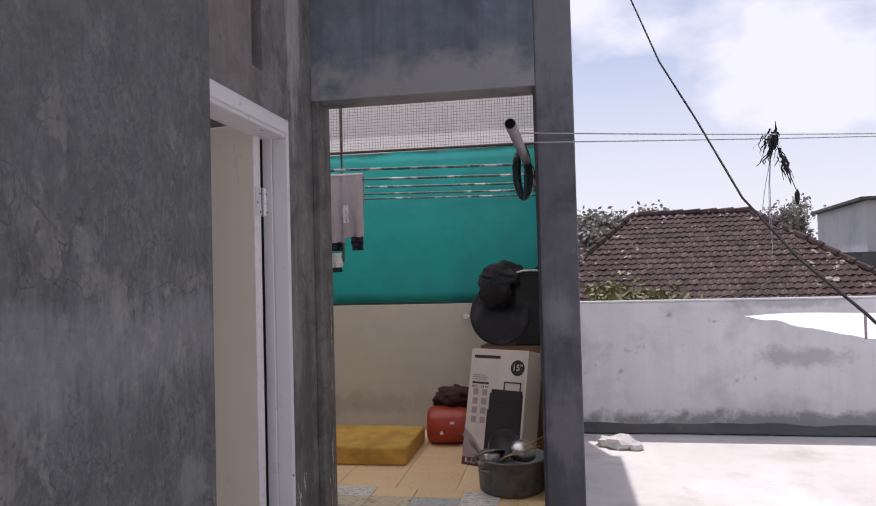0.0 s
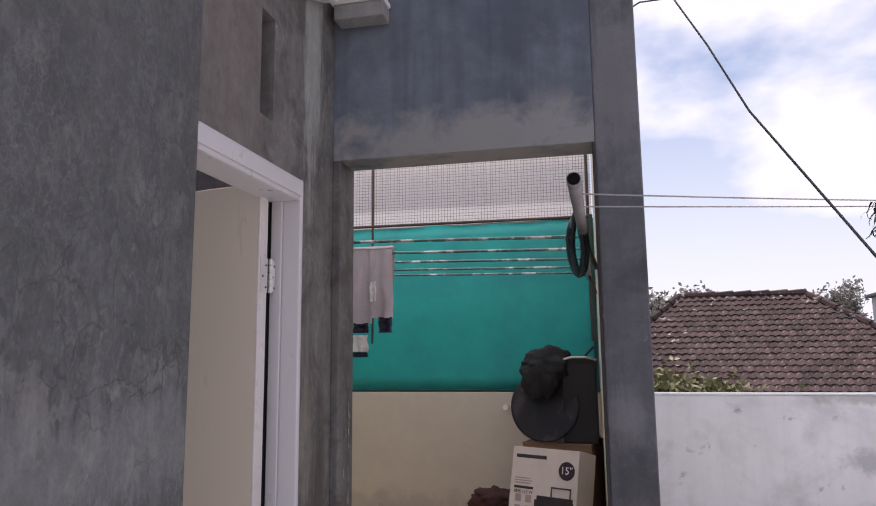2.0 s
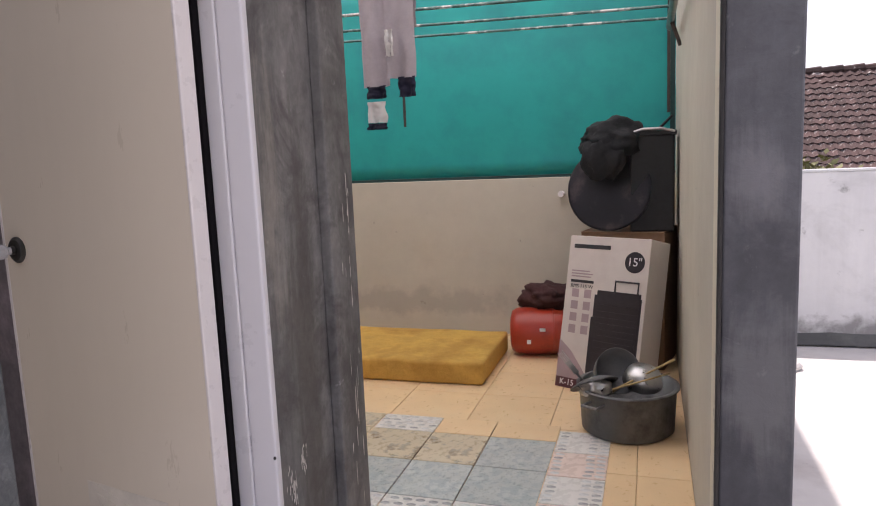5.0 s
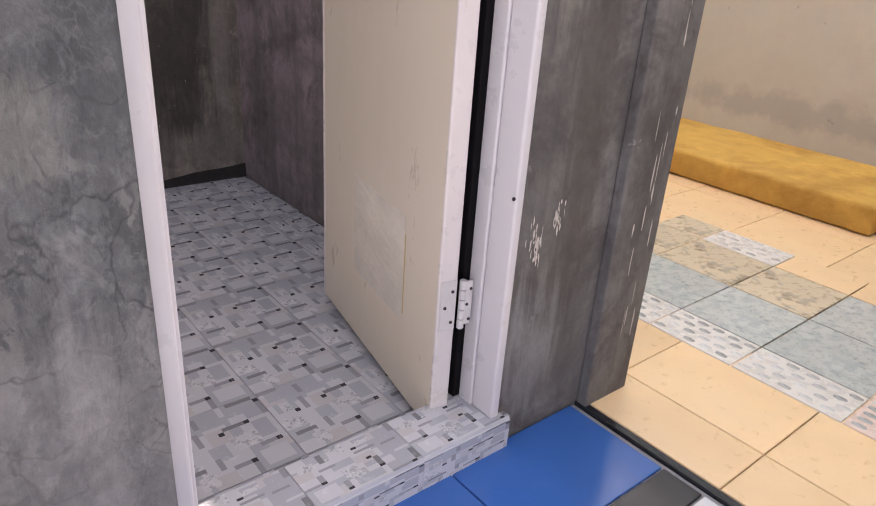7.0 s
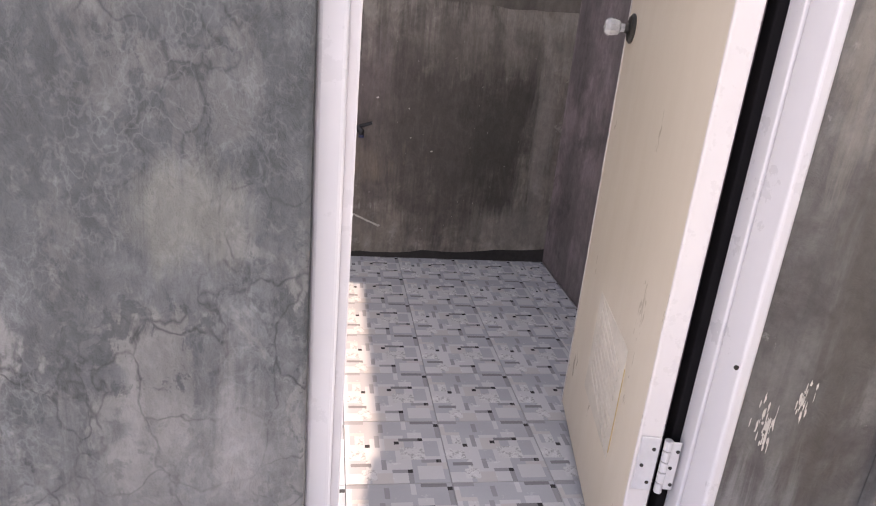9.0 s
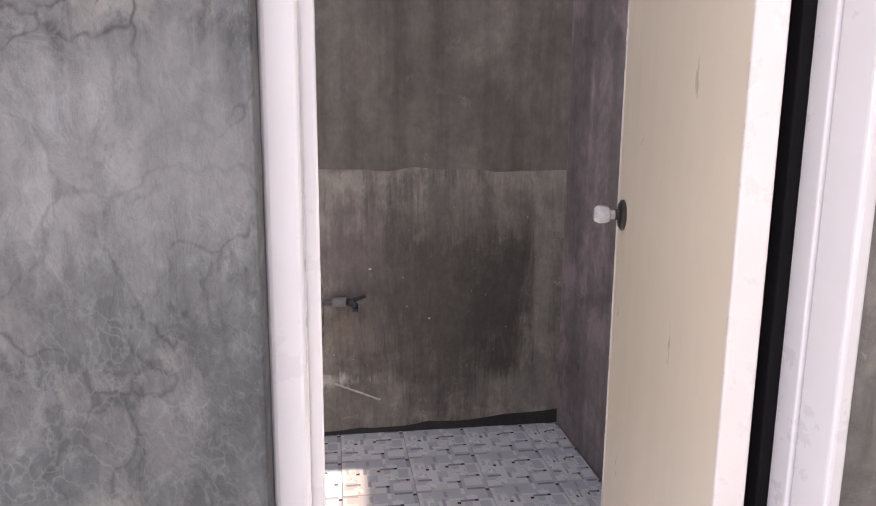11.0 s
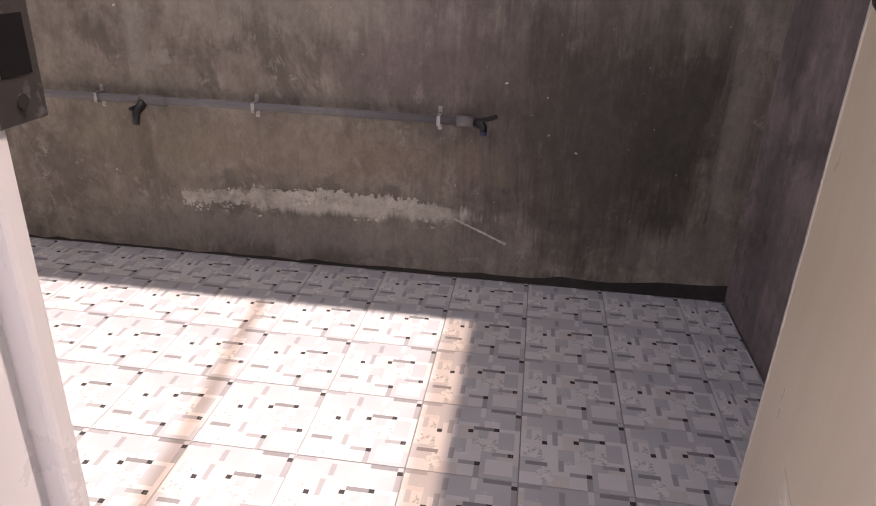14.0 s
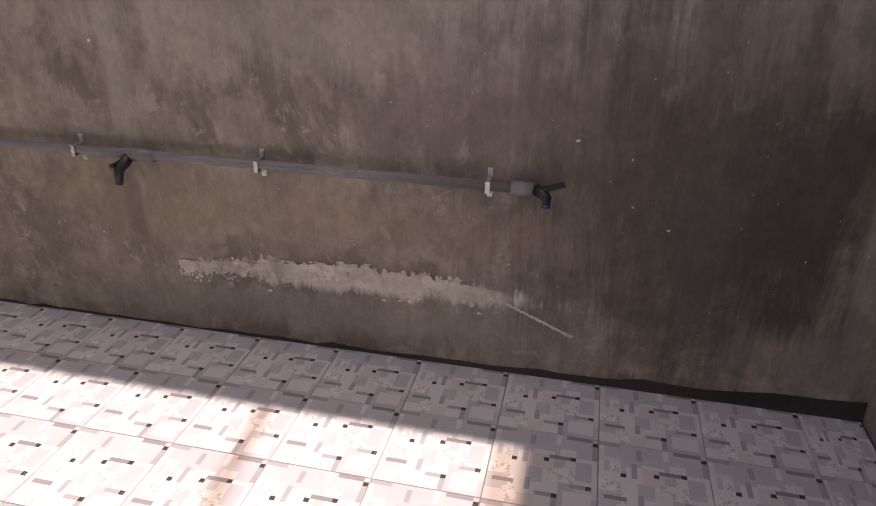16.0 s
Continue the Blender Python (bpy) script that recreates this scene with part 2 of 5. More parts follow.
BATH_DARK = mat("dark_bath_cement", (0.20, 0.170, 0.172), 0.75, vary=0.3, grain=20, bump=0.5, spots=(0.31, 0.25, 0.26), spot_scale=3.6,
                spot_range=(0.5, 0.64), spots2=(0.09, 0.08, 0.08), spot2_scale=4.0, spot2_range=(0.58, 0.68), streak=0.6, mottle=0.4, grit=0.06)
# Near-black for the reveal strip and the painted shadow gap at the wall foot.
GAP_DARK = mat("near_black_gap", (0.035, 0.03, 0.028), 0.7, vary=0.4, grain=30, bump=0.8)
LIME = mat("white_lime_bloom", (0.66, 0.62, 0.56), 0.9, vary=0.3, grain=60, bump=0.8, spots=(0.38, 0.35, 0.31), spot_scale=14, spot_range=(0.5, 0.62))
WHITE_WALL = mat("white_parapet_paint", (0.66, 0.66, 0.67), 0.8, vary=0.08, grain=10, bump=0.3, spots=(0.45, 0.45, 0.46), spot_scale=1.8, spot_range=(0.5, 0.7),
                 spots2=(0.22, 0.22, 0.225), spot2_scale=4.0, spot2_range=(0.64, 0.72), streak=0.12, mottle=0.3,
                 patches=(((3.0, 3.13, 0.62), (0.35, 1, 0.09), (0.27, 0.28, 0.29), 0.6), ((3.2, 3.13, 0.08), (2.6, 1, 0.10), (0.22, 0.21, 0.21), 0.85), ((2.9, 3.13, 1.07), (0.5, 1, 0.05), (0.3, 0.29, 0.28), 0.6)))
CREAM_WALL = mat("cream_wall_paint", (0.555, 0.52, 0.445), 0.75, vary=0.07, grain=9, bump=0.2, spots=(0.50, 0.46, 0.39), spot_scale=2.0, spot_range=(0.55, 0.75),
                 spots2=(0.32, 0.29, 0.25), spot2_scale=12, spot2_range=(0.665, 0.70),
                 patches=(((-0.75, AY_FACE, 0.22), (1.3, 1, 0.10), (0.36, 0.335, 0.30), 0.55),))
PEEL = mat("peeling_cream_paint", (0.74, 0.69, 0.57), 0.8, vary=0.1, grain=20, bump=0.6, spots=(0.30, 0.28, 0.25), spot_scale=9, spot_range=(0.6, 0.66),
           spots2=(0.12, 0.11, 0.1), spot2_scale=18, spot2_range=(0.68, 0.72))
ROOF_DECK = mat("sunlit_concrete", (0.60, 0.57, 0.55), 0.9, vary=0.12, grain=8, bump=0.4, spots=(0.42, 0.38, 0.36), spot_scale=1.3, spot_range=(0.52, 0.7),
                spots2=(0.26, 0.24, 0.23), spot2_scale=4.0, spot2_range=(0.66, 0.74))
SCREED = mat("grey_screed", (0.3, 0.29, 0.28), 0.9, vary=0.2, grain=20, bump=0.5)
BLUE_TILE = mat("blue_glazed_tile", (0.035, 0.125, 0.40), 0.18, vary=0.1, grain=25, spots=(0.07, 0.15, 0.45), spot_scale=6, spot_range=(0.62, 0.8), per_piece=0.08)
BLACK_TILE = mat("black_glazed_tile", (0.02, 0.021, 0.025), 0.2, vary=0.2, grain=20, per_piece=0.1)
WHITE_TILE = mat("white_glazed_tile", (0.62, 0.63, 0.64), 0.2, vary=0.05, grain=25, per_piece=0.06)
YELLOW_TILE = mat("yellow_ceramic_tile", (0.86, 0.62, 0.355), 0.32, vary=0.06, grain=30, spots=(0.78, 0.60, 0.38), spot_scale=2.5, spot_range=(0.5, 0.8),
                  spots2=(0.30, 0.2, 0.1), spot2_scale=22, spot2_range=(0.74, 0.78), per_piece=0.06)
GROUT = mat("tile_grout", (0.70, 0.50, 0.29), 0.9, vary=0.2, grain=40)
GROUT_GREY = mat("grey_grout", (0.25, 0.25, 0.255), 0.9, vary=0.2, grain=40)
TILE_A = mat("tile_print_white", (0.52, 0.52, 0.535), 0.22, vary=0.06, grain=30, per_piece=0.05)
TILE_B = mat("tile_print_pale_grey", (0.40, 0.405, 0.43), 0.22, vary=0.08, grain=30, per_piece=0.05)
TILE_C = mat("tile_print_mid_grey", (0.30, 0.30, 0.315), 0.22, vary=0.1, grain=30, per_piece=0.05)
TILE_D = mat("tile_print_dark_grey", (0.215, 0.212, 0.22), 0.22, vary=0.15, grain=30)
TILE_E = mat("tile_print_black", (0.05, 0.048, 0.05), 0.22, vary=0.15, grain=30)
TILE_S = mat("tile_print_speckled", (0.54, 0.54, 0.545), 0.25, vary=0.1, grain=60, spots=(0.32, 0.32, 0.32), spot_scale=70, spot_range=(0.52, 0.58))
TILE_P = mat("tile_print_pinkish", (0.49, 0.47, 0.465), 0.22, vary=0.06, grain=30, per_piece=0.05)
GREY_FLECK = mat("grey_flecked_tile", (0.54, 0.56, 0.53), 0.3, vary=0.12, grain=70, spots=(0.40, 0.44, 0.44), spot_scale=26, spot_range=(0.48, 0.58), per_piece=0.07)
LEAF_TILE = mat("brown_leaf_tile", (0.66, 0.56, 0.40), 0.3, vary=0.1, grain=30, spots=(0.27, 0.19, 0.11), spot_scale=9, spot_range=(0.55, 0.63),
                spots2=(0.40, 0.36, 0.28), spot2_scale=20, spot2_range=(0.56, 0.6), per_piece=0.06)
PEBBLE_TILE = mat("pale_pebble_tile", (0.76, 0.73, 0.68), 0.28, vary=0.06, grain=30, per_piece=0.05)
PEBBLE = mat("printed_grey_pebble", (0.60, 0.60, 0.585), 0.28, vary=0.15, grain=30, per_piece=0.42)
PINK_TILE = mat("pale_pink_tile", (0.78, 0.63, 0.55), 0.28, vary=0.06, grain=30, per_piece=0.04)
PVC_WHITE = mat("white_pvc", (0.60, 0.575, 0.585), 0.32, vary=0.03, grain=12)
PVC_CREAM = mat("cream_pvc_door", (0.635, 0.555, 0.445), 0.33, vary=0.04, grain=10, aspect=(1, 1, 0.25))
PVC_EDGE = mat("pale_pvc_edge", (0.64, 0.59, 0.565), 0.3, vary=0.04, grain=12)
PVC_GREY = mat("grey_pvc_pipe", (0.17, 0.165, 0.175), 0.35, vary=0.15, grain=20, spots=(0.27, 0.25, 0.24), spot_scale=6, spot_range=(0.55, 0.7))
# Near-black colour standing for the unlit hinge gap, latch hole and pipe mouth.
HOLE_DARK = mat("dark_inside", (0.008, 0.007, 0.008), 0.95, vary=0.1, Specular_IOR_Level=0.1)
SCUFF = mat("scuffed_pale_film", (0.62, 0.565, 0.485), 0.5, vary=0.12, grain=50)
STEEL = mat("galvanised_steel", (0.55, 0.55, 0.56), 0.32, 0.9, vary=0.15, grain=60)
HINGE = mat("whitened_hinge_plate", (0.66, 0.63, 0.62), 0.35, 0.35, vary=0.12, grain=60)
STRIKE = mat("tarnished_strike_metal", (0.13, 0.12, 0.118), 0.42, 0.8, vary=0.35, grain=50, spots=(0.3, 0.29, 0.28), spot_scale=40, spot_range=(0.55, 0.65))
DARK_METAL = mat("dark_oxidised_metal", (0.06, 0.055, 0.05), 0.45, 0.7, vary=0.3, grain=40)
CRYSTAL = mat("clear_wrapped_acrylic", (0.82, 0.80, 0.80), 0.10, vary=0.25, grain=120, Transmission_Weight=0.5, IOR=1.45)
TAP_BLACK = mat("black_plastic", (0.018, 0.018, 0.022), 0.4, vary=0.3, grain=30)
TAP_BLUE = mat("dusty_blue_plastic", (0.04, 0.05, 0.13), 0.4, vary=0.2, grain=30)
TEAL = mat("teal_painted_sheet", (0.003, 0.35, 0.335), 0.5, vary=0.07, grain=6, spots=(0.005, 0.235, 0.25), spot_scale=1.6, spot_range=(0.45, 0.72))
TEAL_DARK = mat("dark_green_batten", (0.01, 0.05, 0.048), 0.6, vary=0.2)
FOAM = mat("mustard_foam", (0.64, 0.38, 0.085), 0.95, vary=0.12, grain=60, bump=0.7, spots=(0.42, 0.22, 0.04), spot_scale=3, spot_range=(0.5, 0.7))
RED = mat("red_plastic", (0.42, 0.045, 0.022), 0.35, vary=0.15, grain=20, spots=(0.25, 0.03, 0.02), spot_scale=5, spot_range=(0.5, 0.7))
MAROON = mat("dark_maroon_cloth", (0.06, 0.022, 0.022), 0.9, vary=0.4, grain=40, bump=0.7)
BOX_WHITE = mat("printed_white_carton", (0.66, 0.60, 0.56), 0.55, vary=0.05, grain=14, spots=(0.56, 0.48, 0.46), spot_scale=3, spot_range=(0.5, 0.75))
BOX_DARK = mat("dark_print", (0.03, 0.024, 0.03), 0.5, vary=0.2)
BOX_MAROON = mat("maroon_print", (0.11, 0.035, 0.045), 0.5, vary=0.2)
BOX_PINK = mat("faded_pink_print", (0.40, 0.30, 0.32), 0.5, vary=0.1)
CARTON = mat("brown_carton", (0.24, 0.14, 0.085), 0.8, vary=0.15, grain=30)
BLACK_CLOTH = mat("black_bag_cloth", (0.006, 0.007, 0.010), 0.75, vary=0.5, grain=30, bump=0.6)
SIEVE = mat("dark_woven_tray", (0.018, 0.021, 0.030), 0.55, vary=0.3, grain=40, bump=0.5, spots=(0.15, 0.11, 0.12), spot_scale=5.0, spot_range=(0.54, 0.62))
CRATE = mat("dark_plastic_crate", (0.011, 0.012, 0.015), 0.5, vary=0.3, grain=30)
POT = mat("dull_dark_aluminium", (0.17, 0.17, 0.172), 0.5, 0.35, vary=0.2, grain=30, spots=(0.05, 0.05, 0.055), spot_scale=5, spot_range=(0.5, 0.66))
ALU = mat("scratched_aluminium", (0.5, 0.49, 0.48), 0.32, 0.85, vary=0.2, grain=50, spots=(0.2, 0.19, 0.18), spot_scale=8, spot_range=(0.55, 0.65))
BAMBOO = mat("bamboo", (0.50, 0.36, 0.16), 0.6, vary=0.15, grain=40)
WHITE_PLASTIC = mat("white_plastic", (0.82, 0.80, 0.82), 0.35, vary=0.05, grain=10)
# The pale spots are white glints painted into the dark teal tube colour.
RACK_TUBE = mat("tube_with_painted_glints", (0.10, 0.20, 0.19), 0.25, 0.3, vary=0.3, grain=25, spots=(0.60, 0.64, 0.62), spot_scale=6, spot_range=(0.53, 0.6))
RAIL = mat("rusty_rail", (0.07, 0.05, 0.042), 0.6, 0.3, vary=0.3, grain=40)
HOSE = mat("dark_hose", (0.018, 0.04, 0.045), 0.4, vary=0.2, grain=20)
CLOTH = mat("pale_grey_cotton", (0.52, 0.47, 0.50), 0.95, vary=0.1, grain=60, bump=0.4)
CUFF = mat("navy_ribbed_cuff", (0.025, 0.025, 0.05), 0.95, vary=0.3, grain=60)
CLOTH_WHITE = mat("white_cotton", (0.78, 0.76, 0.74), 0.95, vary=0.05, grain=60)
NET = mat("grey_wire_mesh", (0.30, 0.28, 0.27), 0.6, vary=0.3, grain=20)
LINING = mat("whitish_shade_cloth", (0.70, 0.66, 0.65), 0.9, vary=0.12, grain=16, spots=(0.60, 0.54, 0.52), spot_scale=5, spot_range=(0.5, 0.7), aspect=(1, 1, 0.35))
FIBRE = mat("translucent_roof_sheet", (0.80, 0.79, 0.78), 0.5, vary=0.05, grain=10, Transmission_Weight=0.0)
CABLE = mat("black_cable", (0.010, 0.010, 0.012), 0.9, vary=0.2)
TWINE = mat("pale_twine", (0.35, 0.33, 0.34), 0.8, vary=0.2)
ROOF_TILE = mat("weathered_clay_tile", (0.058, 0.033, 0.030), 0.95, vary=0.3, grain=9, bump=0.3, spots=(0.085, 0.050, 0.046), spot_scale=1.7, spot_range=(0.45, 0.65),
                spots2=(0.42, 0.37, 0.35), spot2_scale=6.0, spot2_range=(0.60, 0.63), per_piece=0.45)
FAR_WALL = mat("far_white_wall", (0.52, 0.52, 0.53), 0.8, vary=0.1, grain=2, spots=(0.36, 0.36, 0.38), spot_scale=0.8, spot_range=(0.5, 0.7))
FAR_DARK = mat("far_mossy_wall", (0.10, 0.10, 0.10), 0.9, vary=0.3, grain=2, spots=(0.2, 0.2, 0.19), spot_scale=0.9, spot_range=(0.55, 0.7))
LEAF = mat("dry_green_leaf", (0.19, 0.18, 0.075), 0.7, vary=0.3, grain=2, per_piece=0.2)
# Distance haze is put into this leaf colour by lightening it to grey.
LEAF_GREY = mat("hazy_grey_green_leaf", (0.33, 0.31, 0.275), 0.8, vary=0.3, grain=1)
BARK = mat("grey_bark", (0.16, 0.13, 0.10), 0.9, vary=0.3, grain=8, bump=0.5)
EARTH = mat("dry_earth", (0.20, 0.16, 0.11), 0.95, vary=0.25, grain=0.6, spots=(0.09, 0.10, 0.05), spot_scale=0.12, spot_range=(0.48, 0.62))
INK = mat("black_ink", (0.03, 0.028, 0.032), 0.6, vary=0.1)


# ---- mesh helpers ----
def finish(name, bm, material, parent=None, smooth=False):
    me = bpy.data.meshes.new(name)
    bmesh.ops.recalc_face_normals(bm, faces=bm.faces[:])
    bm.to_mesh(me)
    bm.free()
    for m in (material if isinstance(material, (list, tuple)) else (material,)):
        me.materials.append(m)
    if smooth:
        for poly in me.polygons:
            poly.use_smooth = True
    ob = new(name, me)
    ob.parent = parent
    return ob


def part(name, bm, material, parent, label="", smooth=False):
    ob = finish(name, bm, material, parent, smooth)
    if label:
        ob["label"] = label
    return ob


def thing(name, label, category, at=(0, 0, 0), rz=0, group="", kind=""):
    e = new(name)
    e.matrix_world = pose(*at, 0, 0, rz)
    e.empty_display_size = 0.05
    return tagged(e, label, category, group, kind)


def box(x0, x1, y0, y1, z0, z1, bevel=0.0, seg=2, bm=None, m=None):
    own = bmesh.new()
    bmesh.ops.create_cube(own, size=1.0)
    for v in own.verts:
        v.co = Vector((x0 + (v.co.x + 0.5) * (x1 - x0), y0 + (v.co.y + 0.5) * (y1 - y0), z0 + (v.co.z + 0.5) * (z1 - z0)))
    if bevel:
        bmesh.ops.bevel(own, geom=own.edges[:], offset=bevel, segments=seg, affect="EDGES", profile=0.5)
    return join(bm, own, m)


def join(bm, own, m=None):
    if m is not None:
        bmesh.ops.transform(own, matrix=m, verts=own.verts[:])
    if bm is None:
        return own
    tmp = bpy.data.meshes.new("tmp")
    own.to_mesh(tmp)
    own.free()
    bm.from_mesh(tmp)
    bpy.data.meshes.remove(tmp)
    return bm


def cyl(r0, r1, depth, seg=20, bm=None, m=None, caps=True, bevel=0.0):
    """A cylinder or cone along z from 0 to depth."""
    own = bmesh.new()
    bmesh.ops.create_cone(own, cap_ends=caps, segments=seg, radius1=r0, radius2=r1, depth=depth)
    bmesh.ops.translate(own, verts=own.verts[:], vec=(0, 0, depth / 2))
    if bevel:
        bmesh.ops.bevel(own, geom=[e for e in own.edges if abs(e.verts[0].co.z - e.verts[1].co.z) < 1e-6], offset=bevel, segments=2, affect="EDGES")
    return join(bm, own, m)


def lathe(profile, seg=24, bm=None, m=None):
    """A turned shape: profile is a list of (radius, z)."""
    own = bmesh.new()
    rings = [[own.verts.new((r * math.cos(2 * math.pi * i / seg), r * math.sin(2 * math.pi * i / seg), z)) for i in range(seg)] for r, z in profile]
    for a, b in zip(rings, rings[1:]):
        for i in range(seg):
            own.faces.new((a[i], a[(i + 1) % seg], b[(i + 1) % seg], b[i]))
    if profile[0][0] > 1e-4:
        own.faces.new(rings[0][::-1])
    if profile[-1][0] > 1e-4:
        own.faces.new(rings[-1])
    bmesh.ops.remove_doubles(own, verts=own.verts[:], dist=1e-5)
    return join(bm, own, m)


def tube(points, r, seg=10, bm=None, close=True, m=None):
    """A round tube along points; r is a radius or a list of them."""
    own = bmesh.new()
    pts = [Vector(p) for p in points]
    rs = r if isinstance(r, (list, tuple)) else [r] * len(pts)
    rings, up = [], Vector((0, 0, 1))
    for i, p in enumerate(pts):
        d = (pts[min(i + 1, len(pts) - 1)] - pts[max(i - 1, 0)]).normalized()
        side = d.cross(up)
        if side.length < 0.05:
            side = d.cross(Vector((0, 1, 0)))
        side.normalize()
        top = side.cross(d)
        rings.append([own.verts.new(p + rs[i] * (math.cos(2 * math.pi * k / seg) * side + math.sin(2 * math.pi * k / seg) * top)) for k in range(seg)])
    for a, b in zip(rings, rings[1:]):
        for k in range(seg):
            own.faces.new((a[k], a[(k + 1) % seg], b[(k + 1) % seg], b[k]))
    if close:
        own.faces.new(rings[0][::-1])
        own.faces.new(rings[-1])
    return join(bm, own, m)


def sheet(nx, ny, fn, bm=None):
    """A grid surface; fn(u, v) gives the point for u and v from 0 to 1."""
    own = bmesh.new()
    g = [[own.verts.new(fn(i / nx, j / ny)) for i in range(nx + 1)] for j in range(ny + 1)]
    for j in range(ny):
        for i in range(nx):
            own.faces.new((g[j][i], g[j][i + 1], g[j + 1][i + 1], g[j + 1][i]))
    return join(bm, own)


def thick(bm, t):
    bmesh.ops.recalc_face_normals(bm, faces=bm.faces[:])
    bmesh.ops.solidify(bm, geom=bm.faces[:], thickness=t)
    return bm


def lump(sx, sy, sz, amount=0.2, freq=2.0, seed=0.0, sub=4, bm=None, m=None, flat=None):
    """A soft crumpled body."""
    own = bmesh.new()
    bmesh.ops.create_icosphere(own, subdivisions=sub, radius=1.0)
    for v in own.verts:
        k = 1 + amount * noise.noise(v.co * freq + Vector((seed, seed * 1.7, 0))) + amount * 0.5 * noise.noise(v.co * freq * 2.7 + Vector((0, seed, 3)))
        v.co = Vector((v.co.x * sx * k, v.co.y * sy * k, v.co.z * sz * k))
        if flat is not None and v.co.z < flat:
            v.co.z = flat
    return join(bm, own, m)


def structure(name, bm, material, label="", category=""):
    return tagged(finish(name, bm, material), label, category, "", "structure")
# ---- the large structure ----
TOP = 3.0          # wall tops
AX, AY = 0.99, 3.1       # alcove: side wall face, far wall face
DOOR_L, DOOR_R, DOOR_TOP = -0.982, -0.284, 2.01

bm = box(-0.13, 0.041, -6.0, DOOR_L, -0.01, TOP, 0.006)
structure("wall_1", bm, CEMENT, "grey cement plaster wall beside the bathroom door", "wall")
bm = box(-0.13, 0.0, DOOR_R, 0.16, -0.01, DOOR_TOP)
box(-0.13, 0.0, DOOR_R, 0.16, DOOR_TOP, TOP, bm=bm)
box(-0.13, 0.0, DOOR_L, -0.60, DOOR_TOP, TOP, bm=bm)
box(-0.13, 0.0, -0.60, -0.512, DOOR_TOP, 2.145, bm=bm)
box(-0.13, 0.0, -0.60, -0.512, 2.485, TOP, bm=bm)
box(-0.13, 0.0, -0.512, DOOR_R, DOOR_TOP, TOP, bm=bm)
structure("wall_2", bm, CEMENT_STUB, "weathered grey cement wall round the door with a narrow vent slot", "wall")
bm = box(0.0, 0.031, 0.0, 0.16, -0.01, 2.157, 0.005)
structure("wall_3", bm, CEMENT_STUB, "narrow weathered grey cement post of the doorless opening", "wall")
structure("wall_13", box(0.988, 1.145, 0.0, 0.16, -0.01, TOP, 0.006), CEMENT_POST, "dark grey stained cement corner post of the doorless opening", "wall")
bm = box(0.0, 0.988, 0.0005, 0.16, 2.157, TOP, 0.003)
structure("wall_4", bm, CEMENT_BLUE, "blue-grey stained cement wall with a paler lintel above the opening", "wall")
bm = box(BX - 0.13, -0.13, BY, 0.17, -0.03, TOP)
structure("wall_5", bm, BATH_DARK, "dark stained cement side wall of the bathroom", "wall")
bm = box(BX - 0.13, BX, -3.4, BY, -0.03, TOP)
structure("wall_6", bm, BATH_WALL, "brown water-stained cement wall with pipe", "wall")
bm = sheet(70, 2, lambda u, v: (BX + 0.003, -3.4 + u * 3.453, (1.10 + 0.02 * noise.noise((u * 9, 2, 0)) + 0.012 * noise.noise((u * 30, 7, 0))) * (1 - v) + TOP * v))
structure("wall_7", bm, BATH_UPPER, "darker upper coat of the bathroom wall", "wall")
bm = box(BX, -0.13, -3.53, -3.4, -0.01, TOP)
structure("wall_8", bm, BATH_WALL, "bathroom end wall in plain cement", "wall")
bm = box(AX, 1.145, 0.16, AY, -0.01, TOP)
structure("wall_9", bm, CREAM_WALL, "cream painted side wall of the laundry alcove", "wall")
bm = box(0.982, 0.988, 0.016, 0.16, 0.0, 2.157)
structure("trim_1", bm, PEEL, "peeling cream paint on the opening reveal", "trim")
bm = box(0.978, 0.988, -0.004, 0.014, 0.0, 2.157, 0.003)
structure("trim_2", bm, GAP_DARK, "dark gap strip along the reveal", "trim")
bm = box(-2.2, 1.145, AY, AY + 0.12, -0.01, 1.105, 0.004)
structure("wall_10", bm, CREAM_WALL, "cream painted low wall at the back of the alcove", "wall")
bm = box(-2.33, -2.2, 0.17, AY + 0.12, -0.01, TOP)
structure("wall_11", bm, CREAM_WALL, "cream end wall of the alcove", "wall")
# Unseen roof, added so the alcove gets soft light without sun patches.
bm = sheet(40, 10, lambda u, v: (-2.2 + u * 3.36, 0.16 + v * 3.1, 3.06 + 0.012 * math.sin(u * 120)))
structure("ceiling", bm, FIBRE, "unseen translucent corrugated sheet assumed over the alcove to soften the sun", "roof")
